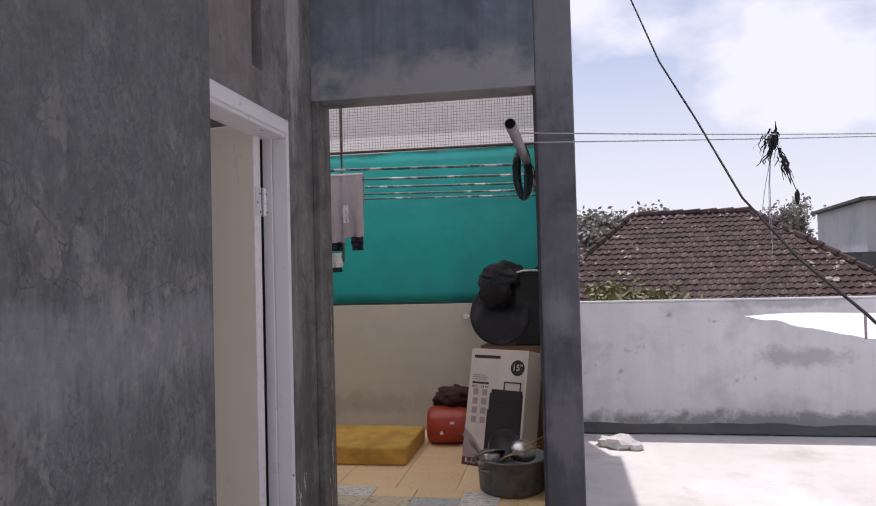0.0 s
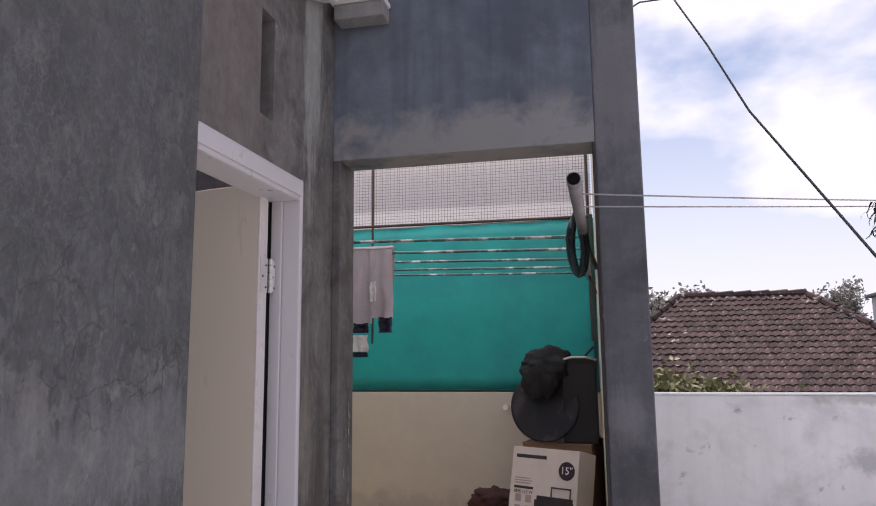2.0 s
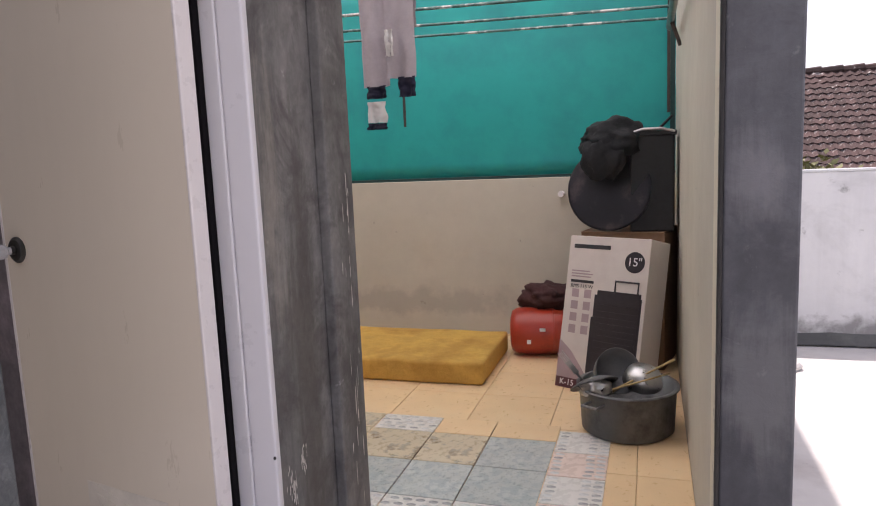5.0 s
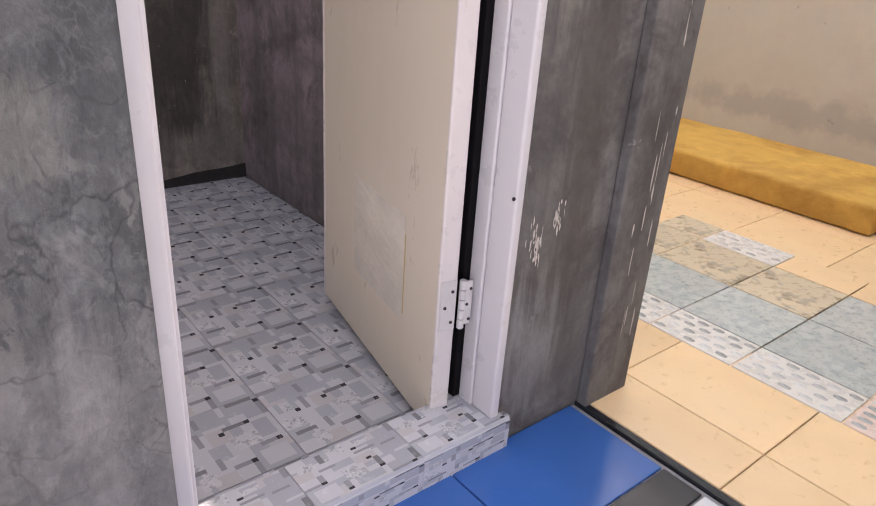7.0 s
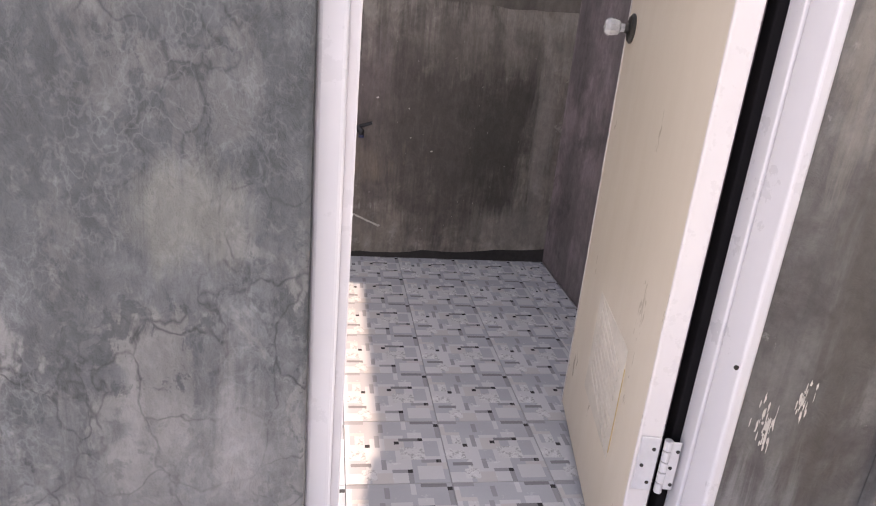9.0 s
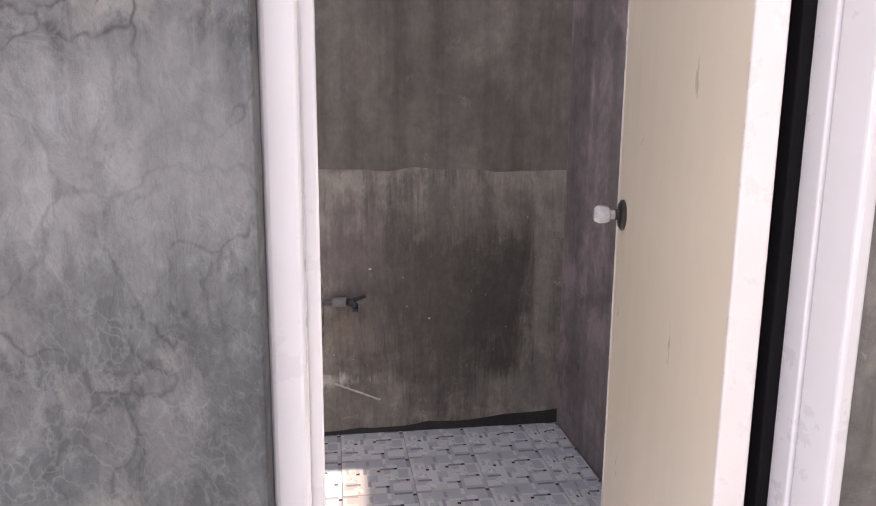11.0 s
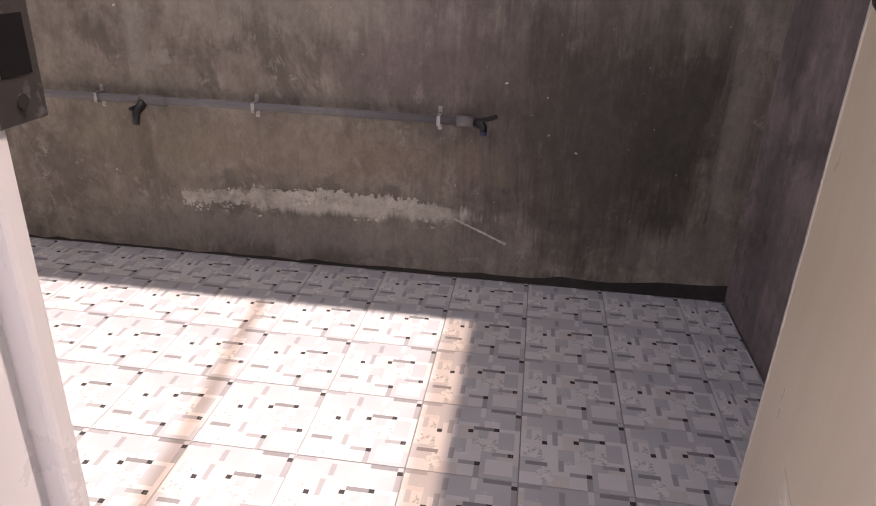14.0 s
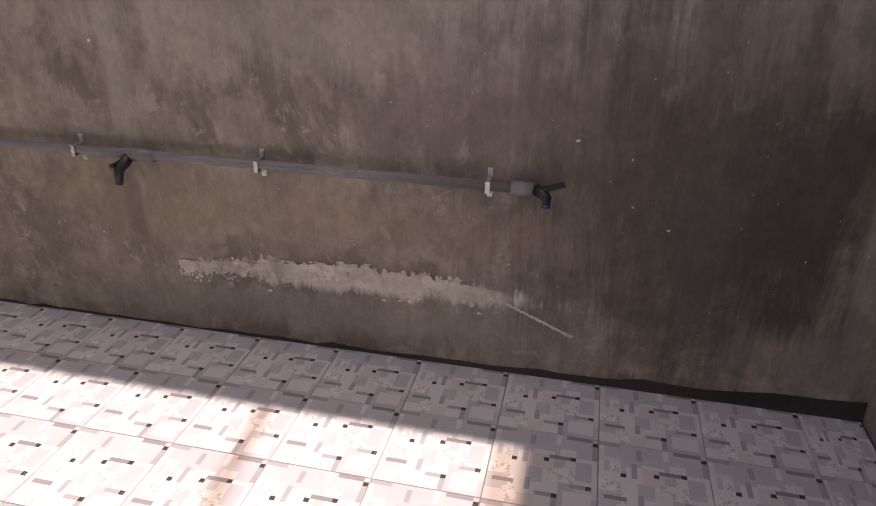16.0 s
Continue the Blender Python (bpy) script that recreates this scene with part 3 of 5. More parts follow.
def let_light_through(material, amount, tint):
    tree_ = material.node_tree
    glow = tree_.nodes.new("ShaderNodeBsdfTranslucent")
    glow.inputs["Color"].default_value = (*tint, 1)
    both = tree_.nodes.new("ShaderNodeMixShader")
    both.inputs[0].default_value = amount
    tree_.links.new(tree_.nodes["Principled BSDF"].outputs[0], both.inputs[1])
    tree_.links.new(glow.outputs[0], both.inputs[2])
    tree_.links.new(both.outputs[0], tree_.nodes["Material Output"].inputs[0])


let_light_through(FIBRE, 0.95, (0.85, 0.84, 0.82))
let_light_through(LINING, 0.7, (0.80, 0.76, 0.75))
let_light_through(SIEVE, 0.3, (0.35, 0.33, 0.36))

bm = box(1.145, 9.0, AY + 0.03, AY + 0.15, -0.01, 1.085, 0.008)
structure("parapet", bm, WHITE_WALL, "white painted parapet with grey mildew stains", "parapet")
bm = box(1.145, 9.0, AY + 0.024, AY + 0.156, 1.085, 1.10, 0.004)
structure("trim_3", bm, WHITE_TILE, "pale sunlit coping edge on the parapet", "coping")
bm = sheet(60, 2, lambda u, v: (1.146 + u * 7.8, AY + 0.03 - (1 - v) * (0.06 + 0.02 * noise.noise((u * 14, 0, 0))), v * (0.07 + 0.03 * noise.noise((u * 22, 3, 0)))))
structure("trim_4", bm, FAR_DARK, "dark mossy mortar fillet at the foot of the parapet", "fillet")
bm = box(9.0, 9.12, -6.0, AY + 0.15, -0.01, 1.1)
structure("parapet_1", bm, WHITE_WALL, "white parapet closing the terrace", "parapet")
bm = box(-0.13, 9.12, -6.12, -6.0, -0.01, 1.1)
structure("parapet_2", bm, WHITE_WALL, "white parapet behind the terrace", "parapet")
bm = box(-0.13, 9.12, -6.12, AY + 0.15, -0.16, -0.012)
box(-2.33, -0.13, BY, AY + 0.15, -0.16, -0.012, bm=bm)
box(-2.33, -0.13, -6.12, BY, -0.16, -0.03, bm=bm)
structure("floor", bm, ROOF_DECK, "sun-bleached concrete roof terrace floor", "floor")
bm = box(-2.3, 9.1, -6.1, AY + 0.14, -3.3, -0.16)
structure("wall_12", bm, CEMENT, "lower storey of the house under the terrace", "wall")
bm = box(BX, -0.11, -3.4, BY, -0.03, -0.021)
structure("floor_bath", bm, GROUT_GREY, "grey grout bed under the bathroom tiles", "floor")
bm = box(-2.2, AX, 0.17, AY, -0.012, -0.004)
box(0.0, AX, 0.012, 0.17, -0.012, -0.004, bm=bm)
structure("floor_alcove", bm, GROUT, "brown grout bed under the yellow tiles", "floor")
bm = box(0.0, 0.9, -2.2, -0.006, -0.012, -0.005)
structure("floor_step", bm, GROUT_GREY, "grout bed under the blue and black tiles", "floor")
bm = box(0.0, 0.966, -0.004, 0.018, -0.011, 0.004, 0.002)
structure("trim_5", bm, BLACK_TILE, "thin black tile edge along the opening", "trim")
# foot of the bathroom walls: a near-black strip painted as the shadow gap
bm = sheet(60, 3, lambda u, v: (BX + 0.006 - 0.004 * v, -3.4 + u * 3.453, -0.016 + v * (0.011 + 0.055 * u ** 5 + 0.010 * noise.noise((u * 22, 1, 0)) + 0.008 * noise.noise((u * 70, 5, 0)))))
structure("trim_6", bm, GAP_DARK, "dark strip painted as the shadow gap at the foot of the wall", "trim")
# lime bloom on the far wall
bm = bmesh.new()
rng = random.Random(5)
for i in range(2200):
    u = rng.random()
    lift = BX + 0.0022 + i * 0.000002
    y = -1.93 + 1.0 * u
    top = 0.235 + 0.035 * math.sin(u * 3.0) + 0.02 * u + 0.016 * noise.noise((u * 16, 3, 0)) + 0.010 * noise.noise((u * 60, 5, 0))
    z = top - 0.008 - abs(rng.gauss(0, 0.022 + 0.016 * noise.noise((u * 8, 9, 0)))) + (0.012 if rng.random() < 0.1 else 0)
    if noise.noise((u * 14, z * 25, 4)) < -0.28:
        continue
    w, hgt = rng.uniform(0.002, 0.010), rng.uniform(0.002, 0.010)
    ring = [bm.verts.new((lift, y + w * math.cos(a) * rng.uniform(0.5, 1.2), z + hgt * math.sin(a) * rng.uniform(0.5, 1.2))) for a in [k * math.pi / 3 for k in range(6)]]
    bm.faces.new(ring)
for i in range(26):
    u = i / 25
    y, z = -0.94 + 0.21 * u, 0.225 - 0.09 * u
    ring = [bm.verts.new((BX + 0.0022 + i * 0.00001, y + 0.007 * math.cos(a) * rng.uniform(0.6, 1.3), z + 0.005 * math.sin(a) * rng.uniform(0.5, 1.4))) for a in [k * math.pi / 3 for k in range(6)]]
    bm.faces.new(ring)
for i in range(90):
    y, z = rng.uniform(-2.3, -0.05), rng.uniform(0.12, 0.95)
    big = 0.0045 if i % 12 == 0 else 0.0022
    w, hgt = rng.uniform(0.4, 1.0) * big * (1.6 if i % 12 == 0 else 1.0), rng.uniform(0.6, 1.6) * big
    bm.faces.new([bm.verts.new((BX + 0.0024 + i * 0.00001, y + w * math.cos(a) * rng.uniform(0.5, 1.2), z + hgt * math.sin(a) * rng.uniform(0.5, 1.2))) for a in [k * math.pi / 3 for k in range(6)]])
structure("trim_7", bm, LIME, "crusty white lime bloom low on the bathroom wall", "stain")
# lime drips on the narrow door-side wall and post
bm = bmesh.new()
for i in range(90):
    lift = 0.002 + i * 0.00002
    side = i < 62
    if side:
        cy, cz = ((-0.235, 0.50), (-0.175, 0.535), (-0.225, 0.47))[i % 3]
        a0, z0 = rng.gauss(cy, 0.010), rng.gauss(cz, 0.016)
        w, hgt = rng.uniform(0.0008, 0.003), rng.uniform(0.003, 0.016)
    else:
        a0, z0 = rng.uniform(0.05, 0.13), rng.uniform(0.2, 1.25)
        w, hgt = rng.uniform(0.001, 0.003), rng.uniform(0.01, 0.05)
    ring = []
    for k in range(7):
        a = k * 2 * math.pi / 7
        d, z = a0 + w * math.cos(a) * rng.uniform(0.5, 1.2), z0 + hgt * math.sin(a) * rng.uniform(0.6, 1.2)
        ring.append(bm.verts.new((lift, d, z) if side else (0.0315 + lift, d, z)))
    bm.faces.new(ring)
structure("trim_8", bm, LIME, "white lime drips on the weathered cement", "stain")
# unseen strips of brown film added over the open bathroom roof to tint sunlight
FILM = bpy.data.materials.new("brown_translucent_film")
FILM.use_nodes = True
film_n, film_l = FILM.node_tree.nodes, FILM.node_tree.links
film_clear, film_mix = film_n.new("ShaderNodeBsdfTransparent"), film_n.new("ShaderNodeMixShader")
film_clear.inputs["Color"].default_value = (0.96, 0.79, 0.66, 1)
film_n["Principled BSDF"].inputs["Base Color"].default_value = (0.30, 0.19, 0.12, 1)
film_mix.inputs[0].default_value = 0.60
film_l.new(film_n["Principled BSDF"].outputs[0], film_mix.inputs[1])
film_l.new(film_clear.outputs[0], film_mix.inputs[2])
film_l.new(film_mix.outputs[0], film_n["Material Output"].inputs[0])
structure("sun_edge_film", sheet(30, 1, lambda u, v: (BX + 0.01 + u * 1.9, BY - 0.085 * v + 0.006 * v * noise.noise((u * 12, 1, 0)), TOP - 0.006)), FILM, "unseen brown film strip added to warm the sun edge on the floor", "film")
for k, y in enumerate((-0.685, -1.80)):
    structure("sun_streak_strip_%d" % (k + 1), sheet(30, 1, lambda u, v: (BX - 0.05 + u * 1.95, y + 0.105 * u * 1.95 + 0.05 * v + 0.008 * noise.noise((u * 9, v, k)), TOP + 0.004)), FILM, "unseen brown strip added to cast a warm streak on the floor", "film")

# ---- bathroom door, frame and sill ----
frame_th = thing("door_frame", "white PVC door frame set in the cement wall", "door frame", kind="structure")
for name, y0, y1 in (("jamb", DOOR_L, DOOR_L + 0.058), ("jamb", DOOR_R - 0.023, DOOR_R)):
    if y0 == DOOR_L:
        b = box(-0.066, -0.013, y0, y0 + 0.040, 0.085, DOOR_TOP, 0.007, 3)
        box(-0.0665, -0.050, y0 + 0.038, y0 + 0.056, 0.085, DOOR_TOP - 0.06, 0.004, 3, bm=b)
    else:
        b = box(-0.058, 0.008, y0, y1, 0.085, DOOR_TOP, 0.006, 3)
        box(-0.098, -0.0575, y0 - 0.004, y1, 0.085, DOOR_TOP, 0.004, 3, bm=b)
    part(name, b, PVC_WHITE, frame_th)
# Added black strip that paints the shade in the gap behind the jamb.
part("seal", box(-0.128, -0.099, DOOR_R - 0.042, DOOR_R - 0.004, 0.088, DOOR_TOP - 0.078, 0.003), HOLE_DARK, frame_th, "black strip added behind the jamb to keep the hinge gap dark")
b = box(-0.115, 0.004, DOOR_L + 0.058, DOOR_R - 0.024, DOOR_TOP - 0.075, DOOR_TOP, 0.005)
box(0.004, 0.010, DOOR_L + 0.012, DOOR_R - 0.012, DOOR_TOP - 0.06, DOOR_TOP - 0.012, 0.0025, 3, bm=b)
part("head", b, PVC_WHITE, frame_th)
plate = part("strike_plate", box(-0.094, -0.060, DOOR_L + 0.0555, DOOR_L + 0.0575, 1.013, 1.087, 0.0008), STRIKE, frame_th, "tarnished dark strike plate with a dark latch hole")
part("latch_hole", box(-0.088, -0.067, DOOR_L + 0.0572, DOOR_L + 0.0580, 1.036, 1.064, 0.0002), HOLE_DARK, plate, "dark latch hole")
for z in (1.0235, 1.0765):
    part("screw", cyl(0.004, 0.004, 0.002, 10, m=Matrix.Translation((-0.077, DOOR_L + 0.0565, z)) @ pose(0, 0, 0, -90, 0, 0)), DARK_METAL, plate)
part("screw", cyl(0.004, 0.004, 0.003, 8, m=Matrix.Translation((0.0098, -0.318, 0.60)) @ pose(0, 0, 0, 0, 90, 0)), DARK_METAL, frame_th)

door = thing("door_1", "cream PVC bathroom door standing open inwards", "door", (-0.0917, -0.3753, 0), 168.9, kind="structure")
W_D = 0.71
b = box(0.003, W_D, -0.023, 0.017, 0.022, 1.985, 0.004)
part("leaf", b, PVC_CREAM, door)
part("edge_strip", box(0.0, 0.010, -0.0245, 0.0185, 0.0225, 1.9845, 0.004, 3), PVC_EDGE, door, "white edge strip on the hinge side")
part("stile", box(W_D - 0.010, W_D, 0.0165, 0.0185, 0.024, 1.983, 0.0008), PVC_EDGE, door)
part("louvre_patch", box(0.17, 0.47, 0.017, 0.0182, 0.22, 0.48, 0.0005), SCUFF, door)
for k in range(9):
    z = 0.255 + k * 0.023
    part("louvre", box(0.20, 0.44, 0.0178, 0.0200, z, z + 0.008, 0.001, m=Matrix.Translation((0.32, 0, z)) @ Matrix.Rotation(radians(-14), 4, "Y") @ Matrix.Translation((-0.32, 0, -z))), SCUFF, door)
part("scratch", box(0.165, 0.1668, 0.0168, 0.0186, 0.24, 0.44), BAMBOO, door)
knob_at = Matrix.Translation((W_D - 0.062, 0.017, 1.077)) @ pose(0, 0, 0, -90, 0, 0)
kn = part("knob", lathe([(0.0, 0.066), (0.013, 0.0655), (0.018, 0.061), (0.0215, 0.054), (0.0205, 0.043), (0.018, 0.034), (0.011, 0.029), (0.010, 0.008)], 9, m=knob_at), CRYSTAL, door, "clear knob still wrapped in film")
part("rosette", lathe([(0.034, 0.0), (0.034, 0.004), (0.028, 0.009), (0.012, 0.011), (0.012, 0.02)], 24, m=knob_at), DARK_METAL, kn, "dark metal rosette")
for z in (0.285, 1.62):
    hb = box(-0.004, -0.0005, -0.022, 0.014, z, z + 0.115, 0.0015)
    for q in range(5):
        cyl(0.0075, 0.0075, 0.021, 12, hb, Matrix.Translation((-0.006, -0.0345, z + 0.001 + q * 0.023)), bevel=0.001)
    box(-0.0045, -0.001, -0.060, -0.040, z + 0.006, z + 0.109, 0.0015, bm=hb)
    hg = part("hinge", hb, HINGE, door, "pale metal butt hinge with dark screws")
    for q in range(6):
        part("screw", cyl(0.0038, 0.0030, 0.002, 10, m=Matrix.Translation((-0.0042, (-0.012, 0.004)[q % 2] if q < 3 else (-0.048, -0.055)[q % 2], z + 0.018 + 0.036 * (q % 3))) @ pose(0, 0, 0, 0, -90, 0)), DARK_METAL, hg)

sill = thing("door_sill", "raised sill clad in grey mosaic-print tiles", "sill", kind="structure")
part("core", box(-0.112, 0.016, DOOR_L, DOOR_R + 0.022, -0.006, 0.078), GROUT_GREY, sill)


# ---- tiles with a printed mosaic ----
def mosaic(n, seed):
    """A field of pale blocks with short dark bars that end in small black squares."""
    r = random.Random(seed)
    g = [["a"] * n for _ in range(n)]

    def split(x0, y0, x1, y1):
        w, h = x1 - x0, y1 - y0
        if w <= 4 and h <= 4 or (w * h <= 14 and r.random() < 0.6):
            ch = r.choice("aaaabbbsp")
            for y in range(y0, y1):
                for x in range(x0, x1):
                    g[y][x] = ch
        elif w >= h:
            c = x0 + r.randint(max(1, w // 3), max(1, w - w // 3))
            split(x0, y0, c, y1), split(c, y0, x1, y1)
        else:
            c = y0 + r.randint(max(1, h // 3), max(1, h - h // 3))
            split(x0, y0, x1, c), split(x0, c, x1, y1)

    split(0, 0, n, n)
    bars = ((14, 0, 5, 1, "d"), (19, 1, 1, 1, "e"), (19, 2, 1, 4, "c"), (11, 6, 4, 1, "d"), (15, 6, 1, 1, "e"), (10, 7, 1, 1, "e"), (15, 13, 3, 1, "c"), (18, 13, 1, 1, "e"),
            (0, 0, 4, 1, "c"), (7, 1, 1, 3, "c"), (6, 5, 1, 4, "c"), (4, 8, 1, 1, "e"), (2, 5, 2, 3, "s"), (11, 9, 5, 4, "s"), (1, 14, 4, 1, "d"),
            (7, 13, 1, 3, "c"), (8, 10, 2, 4, "b"), (16, 7, 3, 5, "b"), (1, 1, 6, 3, "b"), (3, 16, 3, 3, "s"), (9, 16, 3, 1, "c"), (12, 16, 1, 1, "e"), (12, 17, 1, 3, "c"), (14, 15, 5, 4, "a"))
    for x, y, w, h, ch in bars:
        for q in range(w):
            for k in range(h):
                g[n - 1 - y - k][x + q] = ch
    return ["".join(row) for row in g]


PRINT = mosaic(20, 12)
SLOT = {"a": 0, "b": 1, "c": 2, "d": 3, "e": 4, "s": 5, "p": 6}
PRINT_MATS = (TILE_A, TILE_B, TILE_C, TILE_D, TILE_E, TILE_S, TILE_P)


def print_tile(sx, sy, h=0.008, turn=0):
    """A bevelled tile whose top is divided into the printed fields."""
    b = bmesh.new()
    n = len(PRINT)
    done = [[False] * n for _ in range(n)]
    for r in range(n):
        c = 0
        while c < n:
            if done[r][c]:
                c += 1
                continue
            ch, w = PRINT[r][c], 1
            while c + w < n and PRINT[r][c + w] == ch and not done[r][c + w]:
                w += 1
            hh = 1
            while r + hh < n and all(PRINT[r + hh][k] == ch and not done[r + hh][k] for k in range(c, c + w)):
                hh += 1
            for rr in range(r, r + hh):
                for k in range(c, c + w):
                    done[rr][k] = True
            q = [(c, r), (c + w, r), (c + w, r + hh), (c, r + hh)]
            if turn:
                q = [(n - y, x) for x, y in q]
            f = b.faces.new([b.verts.new(((x / n - 0.5) * sx, (y / n - 0.5) * sy, h)) for x, y in q])
            f.material_index = SLOT[ch]
            c += w
    ring_t = [b.verts.new((x * sx / 2, y * sy / 2, h)) for x, y in ((-1, -1), (1, -1), (1, 1), (-1, 1))]
    ring_b = [b.verts.new((x * (sx + 0.003) / 2, y * (sy + 0.003) / 2, 0)) for x, y in ((-1, -1), (1, -1), (1, 1), (-1, 1))]
    for k in range(4):
        b.faces.new((ring_t[k], ring_b[k], ring_b[(k + 1) % 4], ring_t[(k + 1) % 4]))
    me = bpy.data.meshes.new("tile")
    bmesh.ops.recalc_face_normals(b, faces=b.faces[:])
    for f in b.faces:
        if abs(f.normal.z) > 0.9 and f.normal.z < 0:
            f.normal_flip()
    b.to_mesh(me)
    b.free()
    for m in PRINT_MATS:
        me.materials.append(m)
    return me


def plain_tile(sx, sy, m, h=0.008):
    b = box(-sx / 2, sx / 2, -sy / 2, sy / 2, 0, h, 0.0015, 1)
    me = bpy.data.meshes.new("tile")
    b.to_mesh(me)
    b.free()
    me.materials.append(m)
    return me


def lay(me, parent, x, y, z, rz=0.0, tilt=(0, 0), name="tile"):
    ob = new(name, me)
    ob.parent = parent
    ob.matrix_world = pose(x, y, z, tilt[0], tilt[1], rz)
    return ob
# ---- things of the laundry alcove ----
mattress = thing("foam_mattress", "bare mustard-yellow foam mattress lying on the tiles", "mattress", (-0.80, 2.29, 0.0))
b = box(-0.75, 0.75, -0.36, 0.36, 0.006, 0.135, 0.018, 3)
bmesh.ops.subdivide_edges(b, edges=[e for e in b.edges if e.calc_length() > 0.3], cuts=14, use_grid_fill=True)
for v in b.verts:
    k = noise.noise(v.co * 5.0)
    v.co += Vector((0.006 * k, 0.008 * noise.noise(v.co * 4 + Vector((3, 0, 0))), 0.008 * k if v.co.z > 0.06 else 0))
part("foam", b, FOAM, mattress, smooth=True)

pot = thing("red_drum", "red plastic drum lying on its side", "container", (0.17, 2.62, 0.006), 8)
lie = Matrix.Translation((0.0, 0.0, 0.15)) @ pose(0, 0, 0, 0, 90, 0)
part("body", lathe([(0.09, -0.19), (0.125, -0.18), (0.143, -0.15), (0.15, -0.09), (0.15, 0.09), (0.143, 0.15), (0.125, 0.18), (0.09, 0.19)], 32, m=lie), RED, pot, smooth=True)
part("band", lathe([(0.151, -0.006), (0.154, -0.004), (0.154, 0.004), (0.151, 0.006)], 32, m=lie @ Matrix.Translation((0, 0, 0.08))), RED, pot)
part("marking", box(-0.006, 0.03, -0.1535, -0.15, 0.18, 0.2, 0.001), WHITE_PLASTIC, pot, "small white marking")
part("marking", box(-0.085, -0.06, -0.148, -0.14, 0.10, 0.125, 0.001), WHITE_PLASTIC, pot, "small white marking")
rag = tagged(finish("crumpled_cloth", lump(0.18, 0.12, 0.09, 0.35, 2.4, 4.0, 4, m=Matrix.Translation((0.21, 2.68, 0.36)), ), MAROON, None, True), "dark maroon crumpled cloth lying on the red drum", "cloth")

# carton printed for a loudspeaker, leaning back
CW, CH, CD = 0.475, 0.83, 0.22
carton = thing("loudspeaker_carton", "white printed loudspeaker carton leaning against the wall", "carton")
carton.matrix_world = Matrix.Translation((0.335, 2.02, 0.006)) @ pose(0, 0, 0, 0, 0, -26) @ pose(0, 0, 0, -13, 0, 0)
part("body", box(0, CW, 0, CD, 0, CH, 0.004), BOX_WHITE, carton)


def carton_print(name, x0, x1, z0, z1, m, label="", lift=0.0015):
    return part(name, box(x0, x1, -lift, 0.0005, z0, z1), m, carton, label)


carton_print("print_base", 0.0, CW, 0.0, 0.055, BOX_MAROON, "maroon printed foot of the carton")
b = bmesh.new()
pts = [(0.0, 0.055), (0.20, 0.055), (0.15, 0.12), (0.08, 0.20), (0.0, 0.26)]
b.faces.new([b.verts.new((x, -0.0012, z)) for x, z in pts])
part("print_field", b, BOX_PINK, carton, "faded pink printed field")
b = box(0.185, 0.455, -0.0025, 0.0005, 0.13, 0.52, 0.001)
box(0.175, 0.235, -0.0030, 0.0005, 0.10, 0.40, 0.001, bm=b)
box(0.20, 0.45, -0.0045, 0.0, 0.47, 0.545, 0.002, bm=b)
for row in range(9):
    box(0.205, 0.44, -0.0040, 0.0, 0.16 + row * 0.032, 0.18 + row * 0.032, 0.001, bm=b)
part("print_speaker", b, BOX_DARK, carton, "printed picture of a black loudspeaker")
b = tube([(0.30, -0.002, 0.53), (0.30, -0.002, 0.60), (0.43, -0.002, 0.60), (0.43, -0.002, 0.53)], 0.006, 6)
part("print_grip", b, BOX_DARK, carton)
b = cyl(0.055, 0.055, 0.0025, 28, m=Matrix.Translation((0.395, 0.0005, 0.705)) @ pose(0, 0, 0, 90, 0, 0))
part("print_disc", b, BOX_DARK, carton, "dark disc with the size of the speaker")
for r in range(4):
    for c in range(2):
        carton_print("print_icon", 0.045 + c * 0.075, 0.087 + c * 0.075, 0.30 + r * 0.065, 0.345 + r * 0.065, BOX_PINK)
for k, (x0, x1, z0, z1) in enumerate(((0.03, 0.17, 0.575, 0.59), (0.03, 0.15, 0.605, 0.612), (0.03, 0.16, 0.62, 0.627), (0.03, 0.14, 0.635, 0.642))):
    carton_print("print_line", x0, x1, z0, z1, INK if k == 0 else BOX_PINK)
carton_print("print_mark", 0.03, 0.25, 0.762, 0.784, INK, "dark maker's mark drawn as a bar")


def words(text, size, m, parent, local, name="lettering", extrude=0.0006):
    cu = bpy.data.curves.new(name, "FONT")
    cu.body, cu.size, cu.extrude, cu.align_x, cu.align_y = text, size, extrude, "CENTER", "CENTER"
    tmp = bpy.data.objects.new(name, cu)
    scene.collection.objects.link(tmp)
    me = bpy.data.meshes.new_from_object(tmp.evaluated_get(bpy.context.evaluated_depsgraph_get()))
    bpy.data.objects.remove(tmp)
    me.materials.clear()
    me.materials.append(m)
    ob = new(name, me)
    ob.parent = parent
    ob.matrix_local = local
    return ob


words('15"', 0.062, WHITE_PLASTIC, carton, Matrix.Translation((0.395, -0.0032, 0.705)) @ pose(0, 0, 0, 90, 0, 0))
